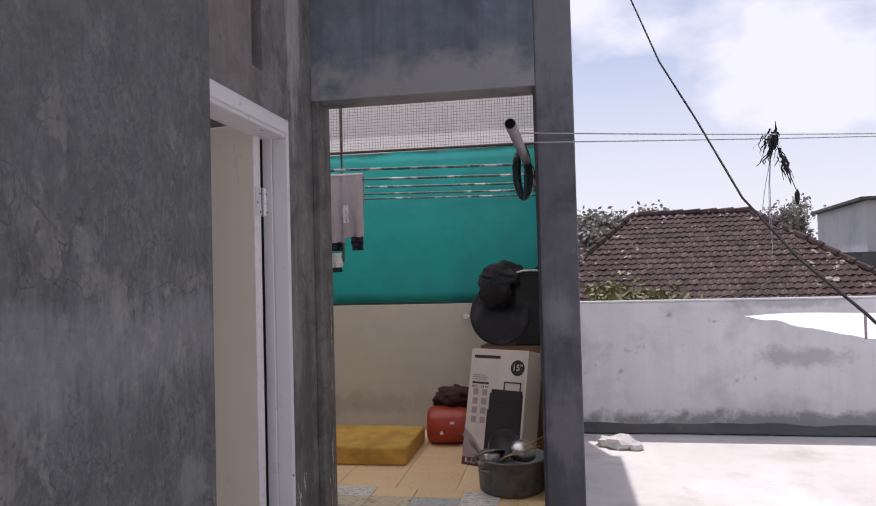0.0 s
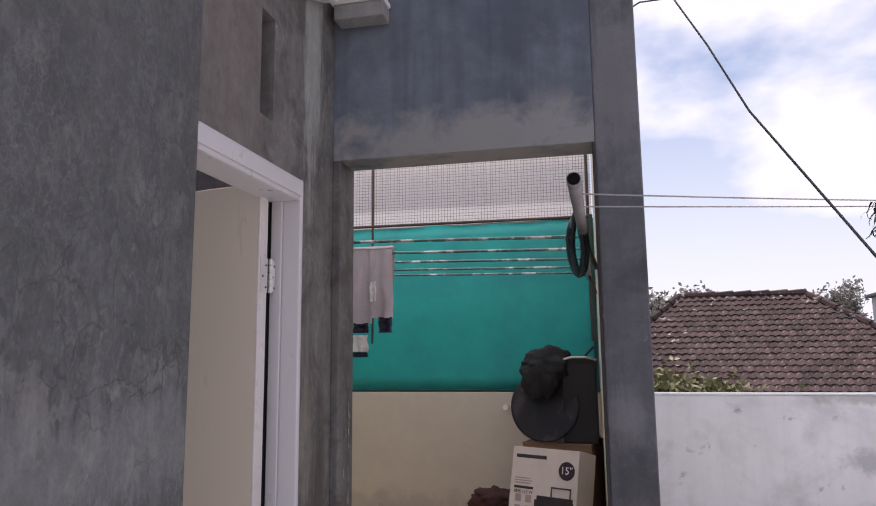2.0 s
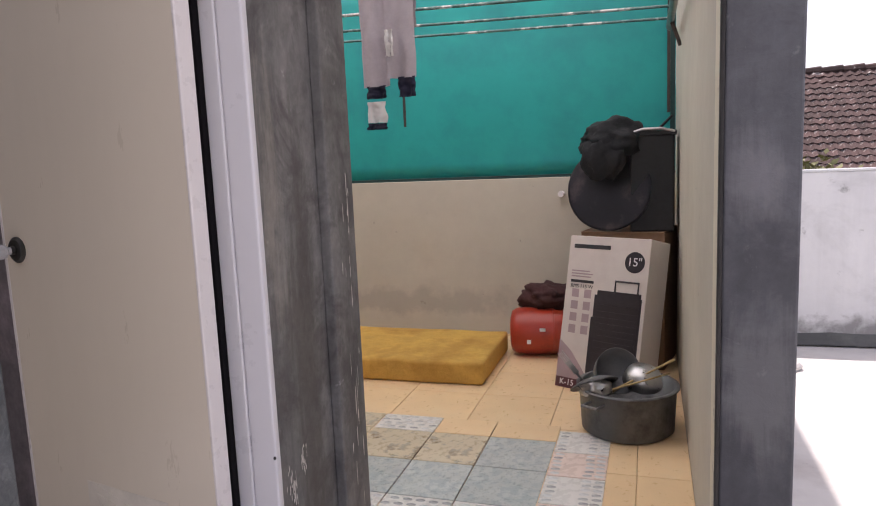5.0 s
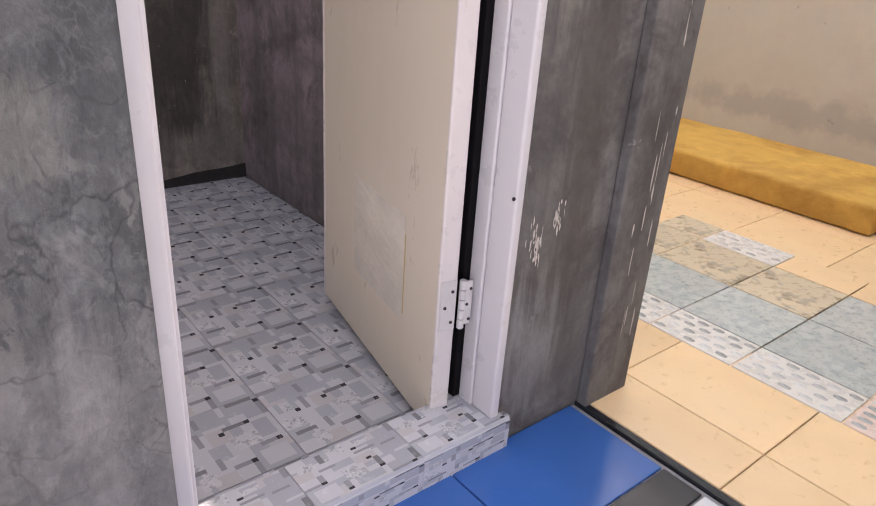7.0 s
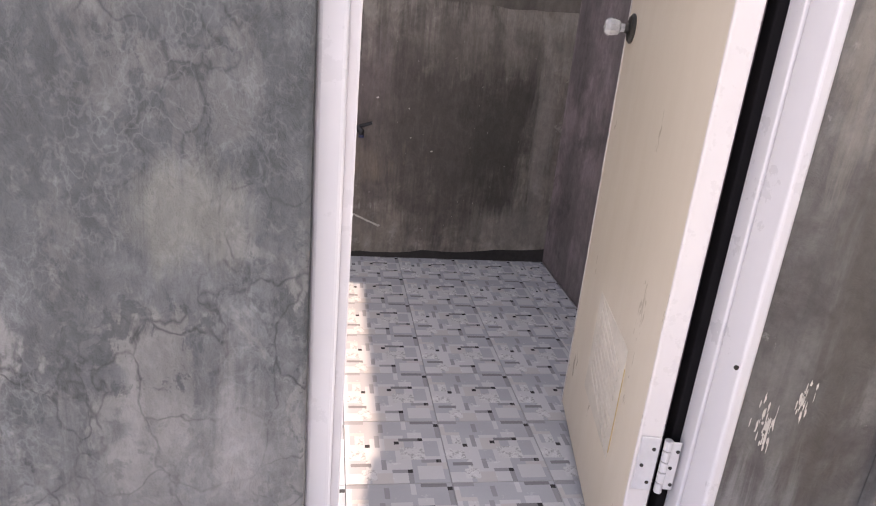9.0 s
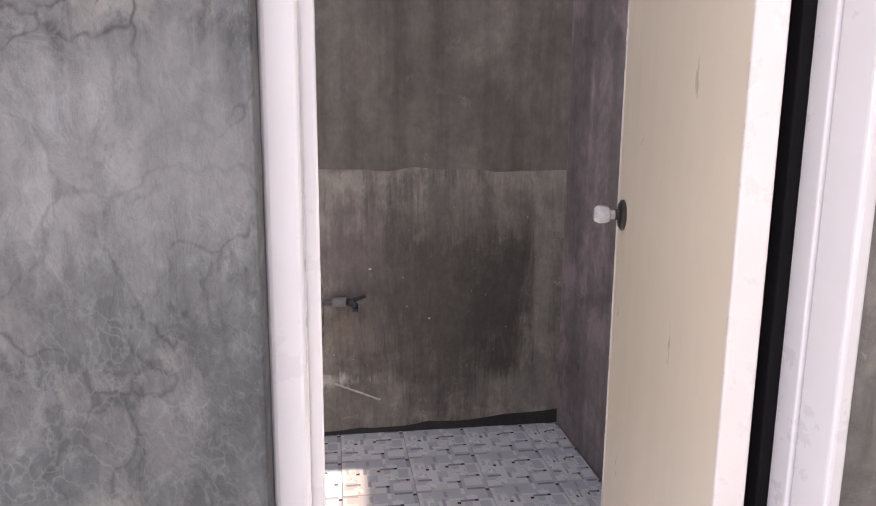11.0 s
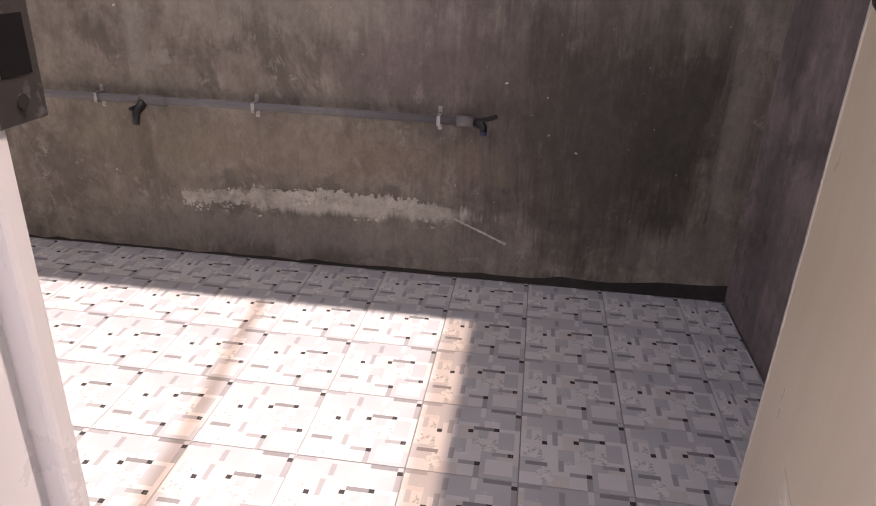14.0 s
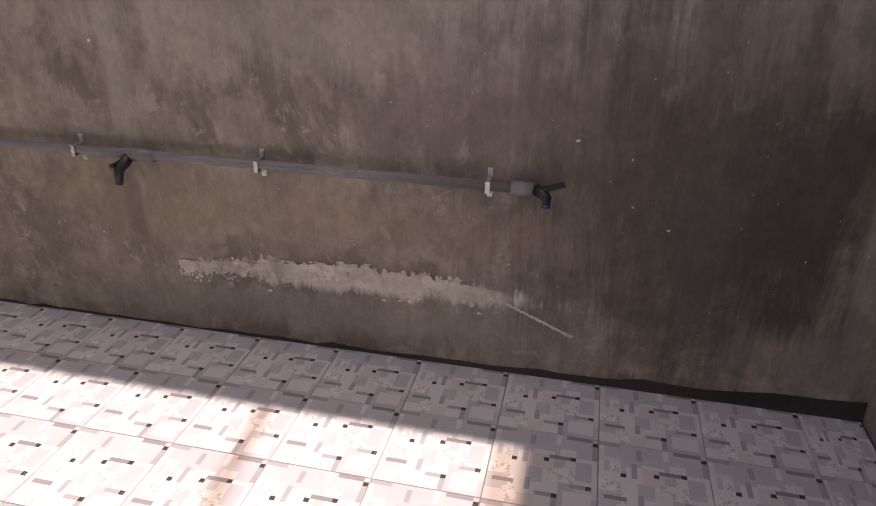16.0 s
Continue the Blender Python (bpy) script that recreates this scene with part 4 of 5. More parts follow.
words("RMS 115 W", 0.028, INK, carton, Matrix.Translation((0.10, -0.0012, 0.555)) @ pose(0, 0, 0, 90, 0, 0))
words("K-15", 0.045, WHITE_PLASTIC, carton, Matrix.Translation((0.07, -0.0022, 0.03)) @ pose(0, 0, 0, 90, 0, 0))

brown = thing("brown_carton", "closed brown carton standing behind the white one", "carton", (0.72, 2.62, 0.006), -12)
part("body", box(-0.24, 0.24, -0.2, 0.2, 0, 0.79, 0.005), CARTON, brown)
part("flap", box(-0.24, 0.235, -0.205, -0.005, 0.79, 0.796, 0.001), CARTON, brown)
part("flap", box(-0.235, 0.24, 0.002, 0.2, 0.791, 0.799, 0.001), CARTON, brown)

tray = thing("winnowing_tray", "round dark woven tray leaning upright on the cartons", "tray", (0.605, 2.50, 0.80), -14)
tilt = Matrix.Translation((0, 0, 0.246)) @ pose(0, 0, 0, 80, 0, 0)
part("basket_weave", lathe([(0.0, 0.0), (0.16, -0.004), (0.232, 0.004), (0.232, 0.010), (0.16, 0.003), (0.0, 0.006)], 40, m=tilt), SIEVE, tray, smooth=True)
part("rim", lathe([(0.229, -0.012), (0.243, -0.012), (0.245, 0.02), (0.229, 0.02)], 40, m=tilt), SIEVE, tray, smooth=True)
bag = thing("black_bag", "limp black cloth bag slung over the tray", "bag", (0.62, 2.50, 1.33), -14)
part("body", lump(0.185, 0.11, 0.12, 0.3, 1.5, 9.0, 4), BLACK_CLOTH, bag, smooth=True)
part("flap", lump(0.12, 0.045, 0.14, 0.3, 1.7, 2.0, 4, m=Matrix.Translation((-0.03, -0.07, -0.09))), BLACK_CLOTH, bag, smooth=True)
part("strap", tube([(0.06, -0.02, 0.10), (0.16, 0.02, 0.04), (0.26, 0.04, 0.05), (0.33, 0.05, 0.12)], 0.008, 8), BLACK_CLOTH, bag)
crate = thing("plastic_crate", "tall black plastic crate beside the tray", "crate", (0.845, 2.60, 0.80), 0)
part("body", box(-0.12, 0.12, -0.16, 0.16, 0, 0.56, 0.012), CRATE, crate)
for k in range(6):
    part("rib", box(-0.123, -0.117, -0.15, 0.15, 0.05 + k * 0.085, 0.075 + k * 0.085, 0.002), CRATE, crate)
part("rim", box(-0.13, 0.13, -0.17, 0.17, 0.54, 0.57, 0.008), CRATE, crate)
part("handle", tube([(-0.12, -0.165, 0.56), (-0.05, -0.175, 0.58), (0.05, -0.175, 0.58), (0.12, -0.165, 0.56)], 0.008, 8), ALU, crate, "pale wire handle")

basin = thing("wash_pot", "dull dark aluminium pot full of unwashed utensils", "pot", (0.735, 1.49, 0.006), 0)
part("body", lathe([(0.0, 0.0), (0.19, 0.0), (0.205, 0.012), (0.215, 0.20), (0.228, 0.205), (0.228, 0.212), (0.208, 0.212), (0.196, 0.03), (0.0, 0.02)], 40), POT, basin, smooth=True)
part("ear_handle", tube([(-0.15, -0.16, 0.17), (-0.185, -0.2, 0.165), (-0.12, -0.235, 0.165), (-0.09, -0.19, 0.17)], 0.007, 8), POT, basin)
part("ear_handle", tube([(0.15, 0.16, 0.17), (0.185, 0.2, 0.165), (0.12, 0.235, 0.165), (0.09, 0.19, 0.17)], 0.007, 8), POT, basin)


def utensil(name, label, category, b, m, smooth=True):
    return tagged(finish(name, b, m, None, smooth), label, category, "utensils in the pot")


at = Matrix.Translation((0.70, 1.50, 0.0))
utensil("cooking_pan", "dark cooking pan tipped on edge in the pot", "pan",
        lathe([(0.0, 0.0), (0.09, 0.0), (0.105, 0.07), (0.108, 0.07), (0.095, -0.004), (0.0, -0.005)], 28, m=at @ Matrix.Translation((-0.03, 0.05, 0.24)) @ pose(0, 0, 0, 62, 12, 20)), POT)
utensil("steel_bowl", "scratched steel bowl upside down in the pot", "bowl",
        lathe([(0.0, 0.075), (0.04, 0.072), (0.075, 0.05), (0.09, 0.0), (0.087, 0.0), (0.07, 0.045), (0.0, 0.07)], 28, m=at @ Matrix.Translation((0.10, 0.0, 0.225)) @ pose(0, 0, 0, 20, 10, 0)), ALU)
utensil("saucepan_lid", "dented grey saucepan lid lying on the utensils", "lid",
        lathe([(0.0, 0.03), (0.05, 0.026), (0.10, 0.008), (0.112, 0.0), (0.112, -0.004), (0.0, 0.024)], 28, m=at @ Matrix.Translation((-0.11, -0.04, 0.215)) @ pose(0, 0, 0, -25, -20, 0)), POT)
utensil("plastic_bag", "crumpled clear-grey plastic bag in the pot", "plastic bag",
        lump(0.075, 0.06, 0.045, 0.4, 3.0, 6.0, 3, m=at @ Matrix.Translation((-0.10, -0.10, 0.215))), ALU)
for k, (dx, dy, rz, ry) in enumerate(((0.03, -0.12, 20, 66), (0.05, -0.10, 32, 70), (-0.02, -0.13, 12, 74))):
    utensil("bamboo_stick", "thin bamboo skewer sticking out of the pot", "stick",
            cyl(0.005, 0.004, 0.36, 8, m=at @ Matrix.Translation((dx - 0.1, dy, 0.19)) @ pose(0, 0, 0, 0, ry, rz)), BAMBOO)
fork = box(-0.014, 0.014, -0.0015, 0.0015, 0.12, 0.2, 0.001)
for k in range(4):
    box(-0.014 + k * 0.0082, -0.0105 + k * 0.0082, -0.0012, 0.0012, 0.2, 0.26, bm=fork)
box(-0.006, 0.006, -0.0015, 0.0015, 0, 0.12, 0.001, bm=fork)
bmesh.ops.transform(fork, matrix=at @ Matrix.Translation((-0.13, 0.02, 0.16)) @ pose(0, 0, 0, 20, -32, 0), verts=fork.verts[:])
utensil("serving_fork", "flat steel serving fork sticking out of the pot", "fork", fork, ALU, False)

# teal sheet and mesh screen above the back wall
teal = thing("teal_screen", "smooth teal-green sheet fixed above the low wall", "sheet", kind="structure")
b = sheet(46, 14, lambda u, v: (-2.2 + u * 3.19, AY + 0.03 + 0.008 * noise.noise((u * 9, v * 3, 0)) + 0.004 * math.sin(u * 40), 1.125 + v * 1.355))
part("sheet_panel", thick(b, 0.004), TEAL, teal, smooth=True)
part("batten", box(-2.2, 0.985, AY + 0.005, AY + 0.022, 1.106, 1.126, 0.003), TEAL_DARK, teal, "dark green bottom batten")
part("batten", box(0.955, 0.985, AY - 0.03, AY + 0.0, 1.106, 2.5, 0.003), TEAL_DARK, teal, "dark green upright batten")
net = thing("mesh_screen", "pale wire mesh stretched between rusty rails above the sheet", "mesh", kind="structure")
for z, r in ((2.49, 0.012), (3.04, 0.014)):
    part("rail", tube([(-2.2, AY + 0.02, z + 0.015), (0.985, AY + 0.02, z)], r, 8), RAIL, net)
for x in (-0.86, 0.95):
    part("post", tube([(x, AY + 0.03, 1.5), (x, AY + 0.03, 3.06)], 0.013, 8), RAIL, net)
vs, fs = [], []


def wire(a, c, r):
    a, c = Vector(a), Vector(c)
    n0 = len(vs)
    s = Vector((0, 1, 0))
    t = (c - a).normalized().cross(s)
    for q in (a, c):
        for k in range(3):
            ang = k * 2.0944
            vs.append(q + r * (math.cos(ang) * s + math.sin(ang) * t))
    for k in range(3):
        fs.append((n0 + k, n0 + (k + 1) % 3, n0 + 3 + (k + 1) % 3, n0 + 3 + k))


rng = random.Random(11)
for i in range(120):
    x = -2.15 + i * 0.026
    wire((x, AY + 0.022, 2.46), (x + rng.uniform(-0.008, 0.008), AY + 0.022, 3.04), 0.0022)
for j in range(23):
    z = 2.47 + j * 0.026
    wire((-2.19, AY + 0.025, z + 0.012), (0.98, AY + 0.025, z + rng.uniform(-0.004, 0.004)), 0.0022)
me = bpy.data.meshes.new("wires")
me.from_pydata([tuple(v) for v in vs], [], fs)
me.materials.append(NET)
b = sheet(60, 10, lambda u, v: (-2.19 + u * 3.17, AY + 0.036 + 0.003 * noise.noise((u * 30, v * 6, 0)), 2.47 + v * 0.57))
lining = part("lining", b, LINING, net, "thin whitish shade cloth behind the wires", True)
wires = tagged(new("wires", me), "fine pale crossed wires", "", "", "stuff")
wires.parent = net

rack = thing("drying_rack", "pale tubular clothes rack fixed across the alcove", "drying rack")
BAR_Y = (0.82, 1.22, 1.62, 2.02, 2.35)
for k, y in enumerate(BAR_Y):
    part("bar", tube([(-1.0, y, 1.995), (0.0, y, 1.972), (0.93, y, 1.952)], 0.0075, 8), RACK_TUBE, rack)
pole = part("end_pole", tube([(0.923, -0.70, 1.851), (0.930, 0.3, 1.890), (0.938, 2.60, 1.945)], 0.019, 16), PVC_GREY, rack, "grey PVC pipe reaching out through the opening", True)
part("mouth", tube([(0.923, -0.7008, 1.851), (0.923, -0.7004, 1.851)], 0.0165, 16), HOLE_DARK, pole, "dark open pipe mouth")
for y in (0.85, 2.3):
    part("bracket", tube([(0.935, y, 1.945), (0.985, y, 1.80)], 0.01, 8), RAIL, rack)
    part("bracket", tube([(-1.0, y, 1.975), (-2.19, y, 1.99)], 0.012, 8), RAIL, rack)
hose = tagged(finish("hose_coil", tube([(0.912 + (0.012 + 0.034 * (k % 36) / 36) * math.sin(k * 0.35), 0.30 + 0.0016 * k, 1.845 + (0.115 + 0.012 * math.sin(k * 0.11)) * math.cos(k * 0.35)) for k in range(0, 109)], 0.0105, 8), HOSE, None, True),
              "dark hose coiled and hung over the pole of the rack", "hose")

trousers = thing("child_trousers", "pale grey child's trousers with navy cuffs hung over the rack", "trousers", (-0.24, 1.22, 1.982))


def cloth_panel(x0, x1, z0, z1, dy, seed, folds=3):
    b = sheet(14, 18, lambda u, v: (x0 + (x1 - x0) * u + 0.012 * noise.noise((u * 3, v * 2, seed)), dy + 0.014 * math.sin(u * folds * 3.1 + seed) * (1 - 0.6 * v) + 0.01 * noise.noise((u * 4, v * 5, seed)),
                                    z0 + (z1 - z0) * v))
    return b


part("leg", cloth_panel(-0.12, 0.01, -0.40, 0.012, -0.02, 1.0), CLOTH, trousers, smooth=True)
part("leg", cloth_panel(0.0, 0.125, -0.37, 0.012, -0.026, 4.0), CLOTH, trousers, smooth=True)
part("waist", cloth_panel(-0.125, 0.125, -0.16, 0.014, 0.024, 7.0), CLOTH, trousers, smooth=True)
part("fold", tube([(-0.125, -0.018, 0.012), (-0.12, 0.002, 0.02), (0.12, 0.002, 0.02), (0.125, -0.018, 0.012)], 0.014, 8), CLOTH, trousers, smooth=True)
part("cuff", cloth_panel(-0.105, -0.01, -0.45, -0.395, -0.02, 2.0), CUFF, trousers, "navy ribbed cuff", True)
part("cuff", cloth_panel(0.045, 0.125, -0.45, -0.365, -0.026, 3.0), CUFF, trousers, "navy ribbed cuff", True)
part("print", cloth_panel(0.0, 0.04, -0.28, -0.17, -0.048, 3.0), CLOTH_WHITE, trousers, "white printed patch")
sock = thing("white_sock", "small white sock with a dark toe hung behind the trousers", "sock", (-0.31, 1.20, 1.50))
part("body", cloth_panel(-0.03, 0.05, -0.07, 0.02, 0.0, 5.0), CLOTH_WHITE, sock, smooth=True)
part("toe", cloth_panel(-0.035, 0.05, -0.10, -0.072, 0.0, 6.0), CUFF, sock, "dark toe", True)

spout = thing("wall_stub_pipe", "short white pipe stub sticking out of the low wall", "pipe", (0.262, AY, 0.995))
part("stub", cyl(0.017, 0.017, 0.09, 14, m=pose(0, 0, 0, 90, 0, 0), bevel=0.003), WHITE_PLASTIC, spout)
part("cap", cyl(0.021, 0.021, 0.03, 14, m=Matrix.Translation((0, -0.07, 0)) @ pose(0, 0, 0, 90, 0, 0), bevel=0.003), WHITE_PLASTIC, spout)

# ---- bathroom fittings ----
PZ, PX = 0.571, BX + 0.03
pipe = thing("water_pipe", "grey PVC water pipe clipped along the bathroom wall", "water pipe")
part("pipe_body", tube([(PX, -3.38, PZ + 0.004), (PX, -2.5, PZ), (PX, -1.6, PZ + 0.003), (PX, -0.90, PZ)], 0.0135, 14), PVC_GREY, pipe, smooth=True)
part("coupling", tube([(PX, -2.03, PZ), (PX, -1.935, PZ)], 0.0185, 14), PVC_GREY, pipe, smooth=True)
part("coupling", tube([(PX, -0.92, PZ), (PX, -0.865, PZ)], 0.0185, 14), PVC_GREY, pipe, smooth=True)
for y in (-2.83, -2.188, -1.616, -0.978):
    c = box(PX - 0.03, PX + 0.0165, y - 0.006, y + 0.006, PZ + 0.0140, PZ + 0.0165, 0.0005)
    box(PX + 0.0140, PX + 0.0165, y - 0.006, y + 0.006, PZ - 0.0165, PZ + 0.0140, 0.0005, bm=c)
    box(PX - 0.03, PX + 0.0165, y - 0.006, y + 0.006, PZ - 0.0165, PZ - 0.0140, 0.0005, bm=c)
    for s in (-1, 1):
        box(PX - 0.03, PX - 0.0275, y - 0.007, y + 0.007, PZ + s * 0.027 - 0.0125, PZ + s * 0.027 + 0.0125, 0.0005, bm=c)
    clip = part("pipe_clip", c, STEEL, pipe, "bright galvanised pipe clip")
    for s in (-1, 1):
        part("clip_screw", cyl(0.0045, 0.0035, 0.003, 8, m=Matrix.Translation((PX - 0.0275, y + 0.002 * s, PZ + s * 0.03)) @ pose(0, 0, 0, 0, 90, 0)), STEEL, clip)
for k, (y, down) in enumerate(((-2.015, True), (-0.855, False))):
    tap = thing("tap", "black plastic tap on the tee of the pipe" if down else "black and blue plastic tap at the end of the pipe", "tap", (PX, y, PZ))
    if down:
        part("body", tube([(0, 0.0, 0.0), (0.02, -0.005, -0.02), (0.045, -0.01, -0.035), (0.05, -0.012, -0.075)], [0.017, 0.016, 0.014, 0.011], 12), TAP_BLACK, tap, smooth=True)
        part("lever", box(-0.006, 0.05, -0.035, -0.02, -0.03, -0.018, 0.003), TAP_BLACK, tap)
    else:
        part("body", tube([(0, 0.0, 0.0), (0.012, 0.018, -0.004), (0.024, 0.028, -0.012), (0.026, 0.028, -0.024)], [0.016, 0.015, 0.013, 0.011], 12), TAP_BLACK, tap, smooth=True)
        part("lever", tube([(0.016, 0.02, 0.01), (0.02, 0.045, 0.018), (0.022, 0.07, 0.028)], [0.009, 0.008, 0.007], 8), TAP_BLACK, tap)
        part("nozzle", cyl(0.0120, 0.0110, 0.010, 12, m=Matrix.Translation((0.026, 0.028, -0.034))), TAP_BLUE, tap, "blue nozzle ring")

# ---- terrace bits and distance ----
gutter = thing("gutter_end", "white plastic gutter end fixed high in the corner", "gutter", (0.0, 0.0, 2.765))
b = box(0.03, 0.225, -0.10, -0.004, 0.0, 0.10, 0.008)
part("trough", b, WHITE_PLASTIC, gutter)
part("lip", box(0.02, 0.235, -0.115, -0.004, -0.012, 0.006, 0.004), WHITE_PLASTIC, gutter)
b = box(0.004, 0.06, -0.40, -0.118, -0.02, 0.08, 0.008)
for v in b.verts:
    v.co.z += (v.co.y + 0.118) * 0.42
part("side_run", b, WHITE_PLASTIC, gutter)
part("bracket", box(0.03, 0.23, -0.09, -0.004, -0.075, -0.013, 0.006), CEMENT_LIGHT, gutter)
rubble = thing("plaster_rubble", "pale lump of plaster rubble lying by the wall", "rubble", (1.50, 2.62, -0.012))
for k, (dx, dy, s) in enumerate(((0, 0, 0.085), (0.09, -0.05, 0.05), (-0.1, 0.05, 0.06), (0.05, 0.07, 0.045))):
    part("chunk", lump(s * 1.4, s, s * 0.8, 0.5, 2.2, k * 3.1, 2, m=Matrix.Translation((dx, dy, s * 0.5)), flat=-s * 0.5), ROOF_DECK, rubble)


# White sheet added for a sunlit patch; its stakes and rope are made up too.
patch_sheet = thing("sunlit_patch_sheet", "added white sheet standing in for a sunlit patch by the terrace cable", "tarpaulin", (0, 0, 0))
CORNERS = [Vector(c) for c in ((1.73, -0.2, 1.19), (1.80, -1.05, 1.19), (3.3, -1.2, 1.16), (3.4, 0.25, 1.17))]


def patch_point(u, v):
    p = CORNERS[0].lerp(CORNERS[3], u).lerp(CORNERS[1].lerp(CORNERS[2], u), v)
    return p + Vector((0.02 * noise.noise((u * 3, v * 3, 1)), 0.14 * (1 - v) * math.sin(u * 1.6), 0.012 * noise.noise((u * 4, v * 4, 0))))


part("cloth_sheet", sheet(16, 12, patch_point), WHITE_PLASTIC, patch_sheet, smooth=True)
for k, c in enumerate(CORNERS[2:]):
    part("stake", tube([(c.x, c.y, -0.012), tuple(c)], 0.012, 8), RAIL, patch_sheet)
part("rope", tube([tuple(CORNERS[1]), (1.70, -1.3, 1.268)], 0.003, 6), TWINE, patch_sheet)


def sag(a, c, drop, n=18):
    a, c = Vector(a), Vector(c)
    return [a.lerp(c, k / n) - Vector((0, 0, drop * 4 * (k / n) * (1 - k / n))) for k in range(n + 1)]


def cable(label, pts, r, m, category="cable"):
    return tagged(finish("cable", tube(pts, r, 6), m, None, True), label, category)


cable("black service cable drooping from the wall top across the terrace",
      [(1.12, 0.80, 3.006), (1.22, 0.60, 2.97), (1.33, 0.36, 2.85), (1.403, 0.1, 2.519), (1.471, -0.15, 2.174), (1.55, -0.38, 1.90), (1.61, -0.72, 1.58),
       (1.655, -1.05, 1.39), (1.70, -1.3, 1.27), (1.85, -2.3, 0.75), (2.0, -3.3, 0.02), (2.3, -3.9, -0.006)], 0.0036, CABLE)
LINE_1, LINE_2 = (6.0, 2.8, 2.30), (6.0, 2.8, 2.28)
cable("thin pale clothes line tied to the alcove pipe", sag((0.935, -0.36, 1.888), LINE_1, 0.04), 0.0026, TWINE, "clothes line")
cable("thin pale clothes line stretched over the terrace", sag((0.935, -0.22, 1.878), LINE_2, 0.02), 0.0026, TWINE, "clothes line")

ground = sheet(40, 40, lambda u, v: (-900 + 1800 * u, -900 + 1800 * v, -3.3 + 0.05 * noise.noise((u * 30, v * 30, 0))))
tagged(finish("ground", ground, EARTH), "dry earth and scrub round the houses", "ground", "", "structure")

house = thing("tiled_house", "low house with a mossy brown clay-tile hip roof", "house")
RZ, RY, RX0, RX1 = 2.47, 12.2, 2.67, 5.0     # ridge
SLOPE, RUN = 0.80, 3.4
EZ = RZ - SLOPE * RUN
part("wall", box(RX0 - RUN + 0.5, RX1 + RUN - 0.5, RY - RUN + 0.5, RY + RUN - 0.5, -3.3, EZ + 0.1), FAR_WALL, house)
b = bmesh.new()
q = {k: b.verts.new(c) for k, c in (("a", (RX0, RY, RZ)), ("b", (RX1, RY, RZ)), ("sw", (RX0 - RUN, RY - RUN, EZ)), ("se", (RX1 + RUN, RY - RUN, EZ)),
                                    ("nw", (RX0 - RUN, RY + RUN, EZ)), ("ne", (RX1 + RUN, RY + RUN, EZ)))}
for f in ("sw se b a", "se ne b", "ne nw a b", "nw sw a", "nw ne se sw"):
    b.faces.new([q[k] for k in f.split()])
deck = part("roof", b, ROOF_TILE, house, "hip roof of weathered clay tiles")
for a, c in ((("a"), ("b")), ("a", "sw"), ("b", "se")):
    P0 = {"a": (RX0, RY, RZ), "b": (RX1, RY, RZ), "sw": (RX0 - RUN, RY - RUN, EZ), "se": (RX1 + RUN, RY - RUN, EZ)}
    pa, pc = Vector(P0[a]), Vector(P0[c])
    n = max(2, int((pc - pa).length / 0.32))
    for k in range(n):
        part("ridge_cap", tube([pa.lerp(pc, k / n) + Vector((0, 0, 0.02)), pa.lerp(pc, (k + 1.1) / n) + Vector((0, 0, 0.035))], [0.07, 0.085], 8), ROOF_TILE, deck)
shed = thing("side_roof", "lower clay-tile roof joining the hip roof", "roof")
b = bmesh.new()
quad = [b.verts.new(c) for c in ((-4.0, 12.6, 1.80), (2.0, 12.6, 1.80), (2.9, 9.4, -0.4), (-4.0, 9.4, -0.4))]
b.faces.new(quad)
part("deck", thick(b, 0.06), ROOF_TILE, shed)
part("wall", box(-3.8, 0.5, 9.9, 12.5, -3.3, -0.05), FAR_WALL, shed)


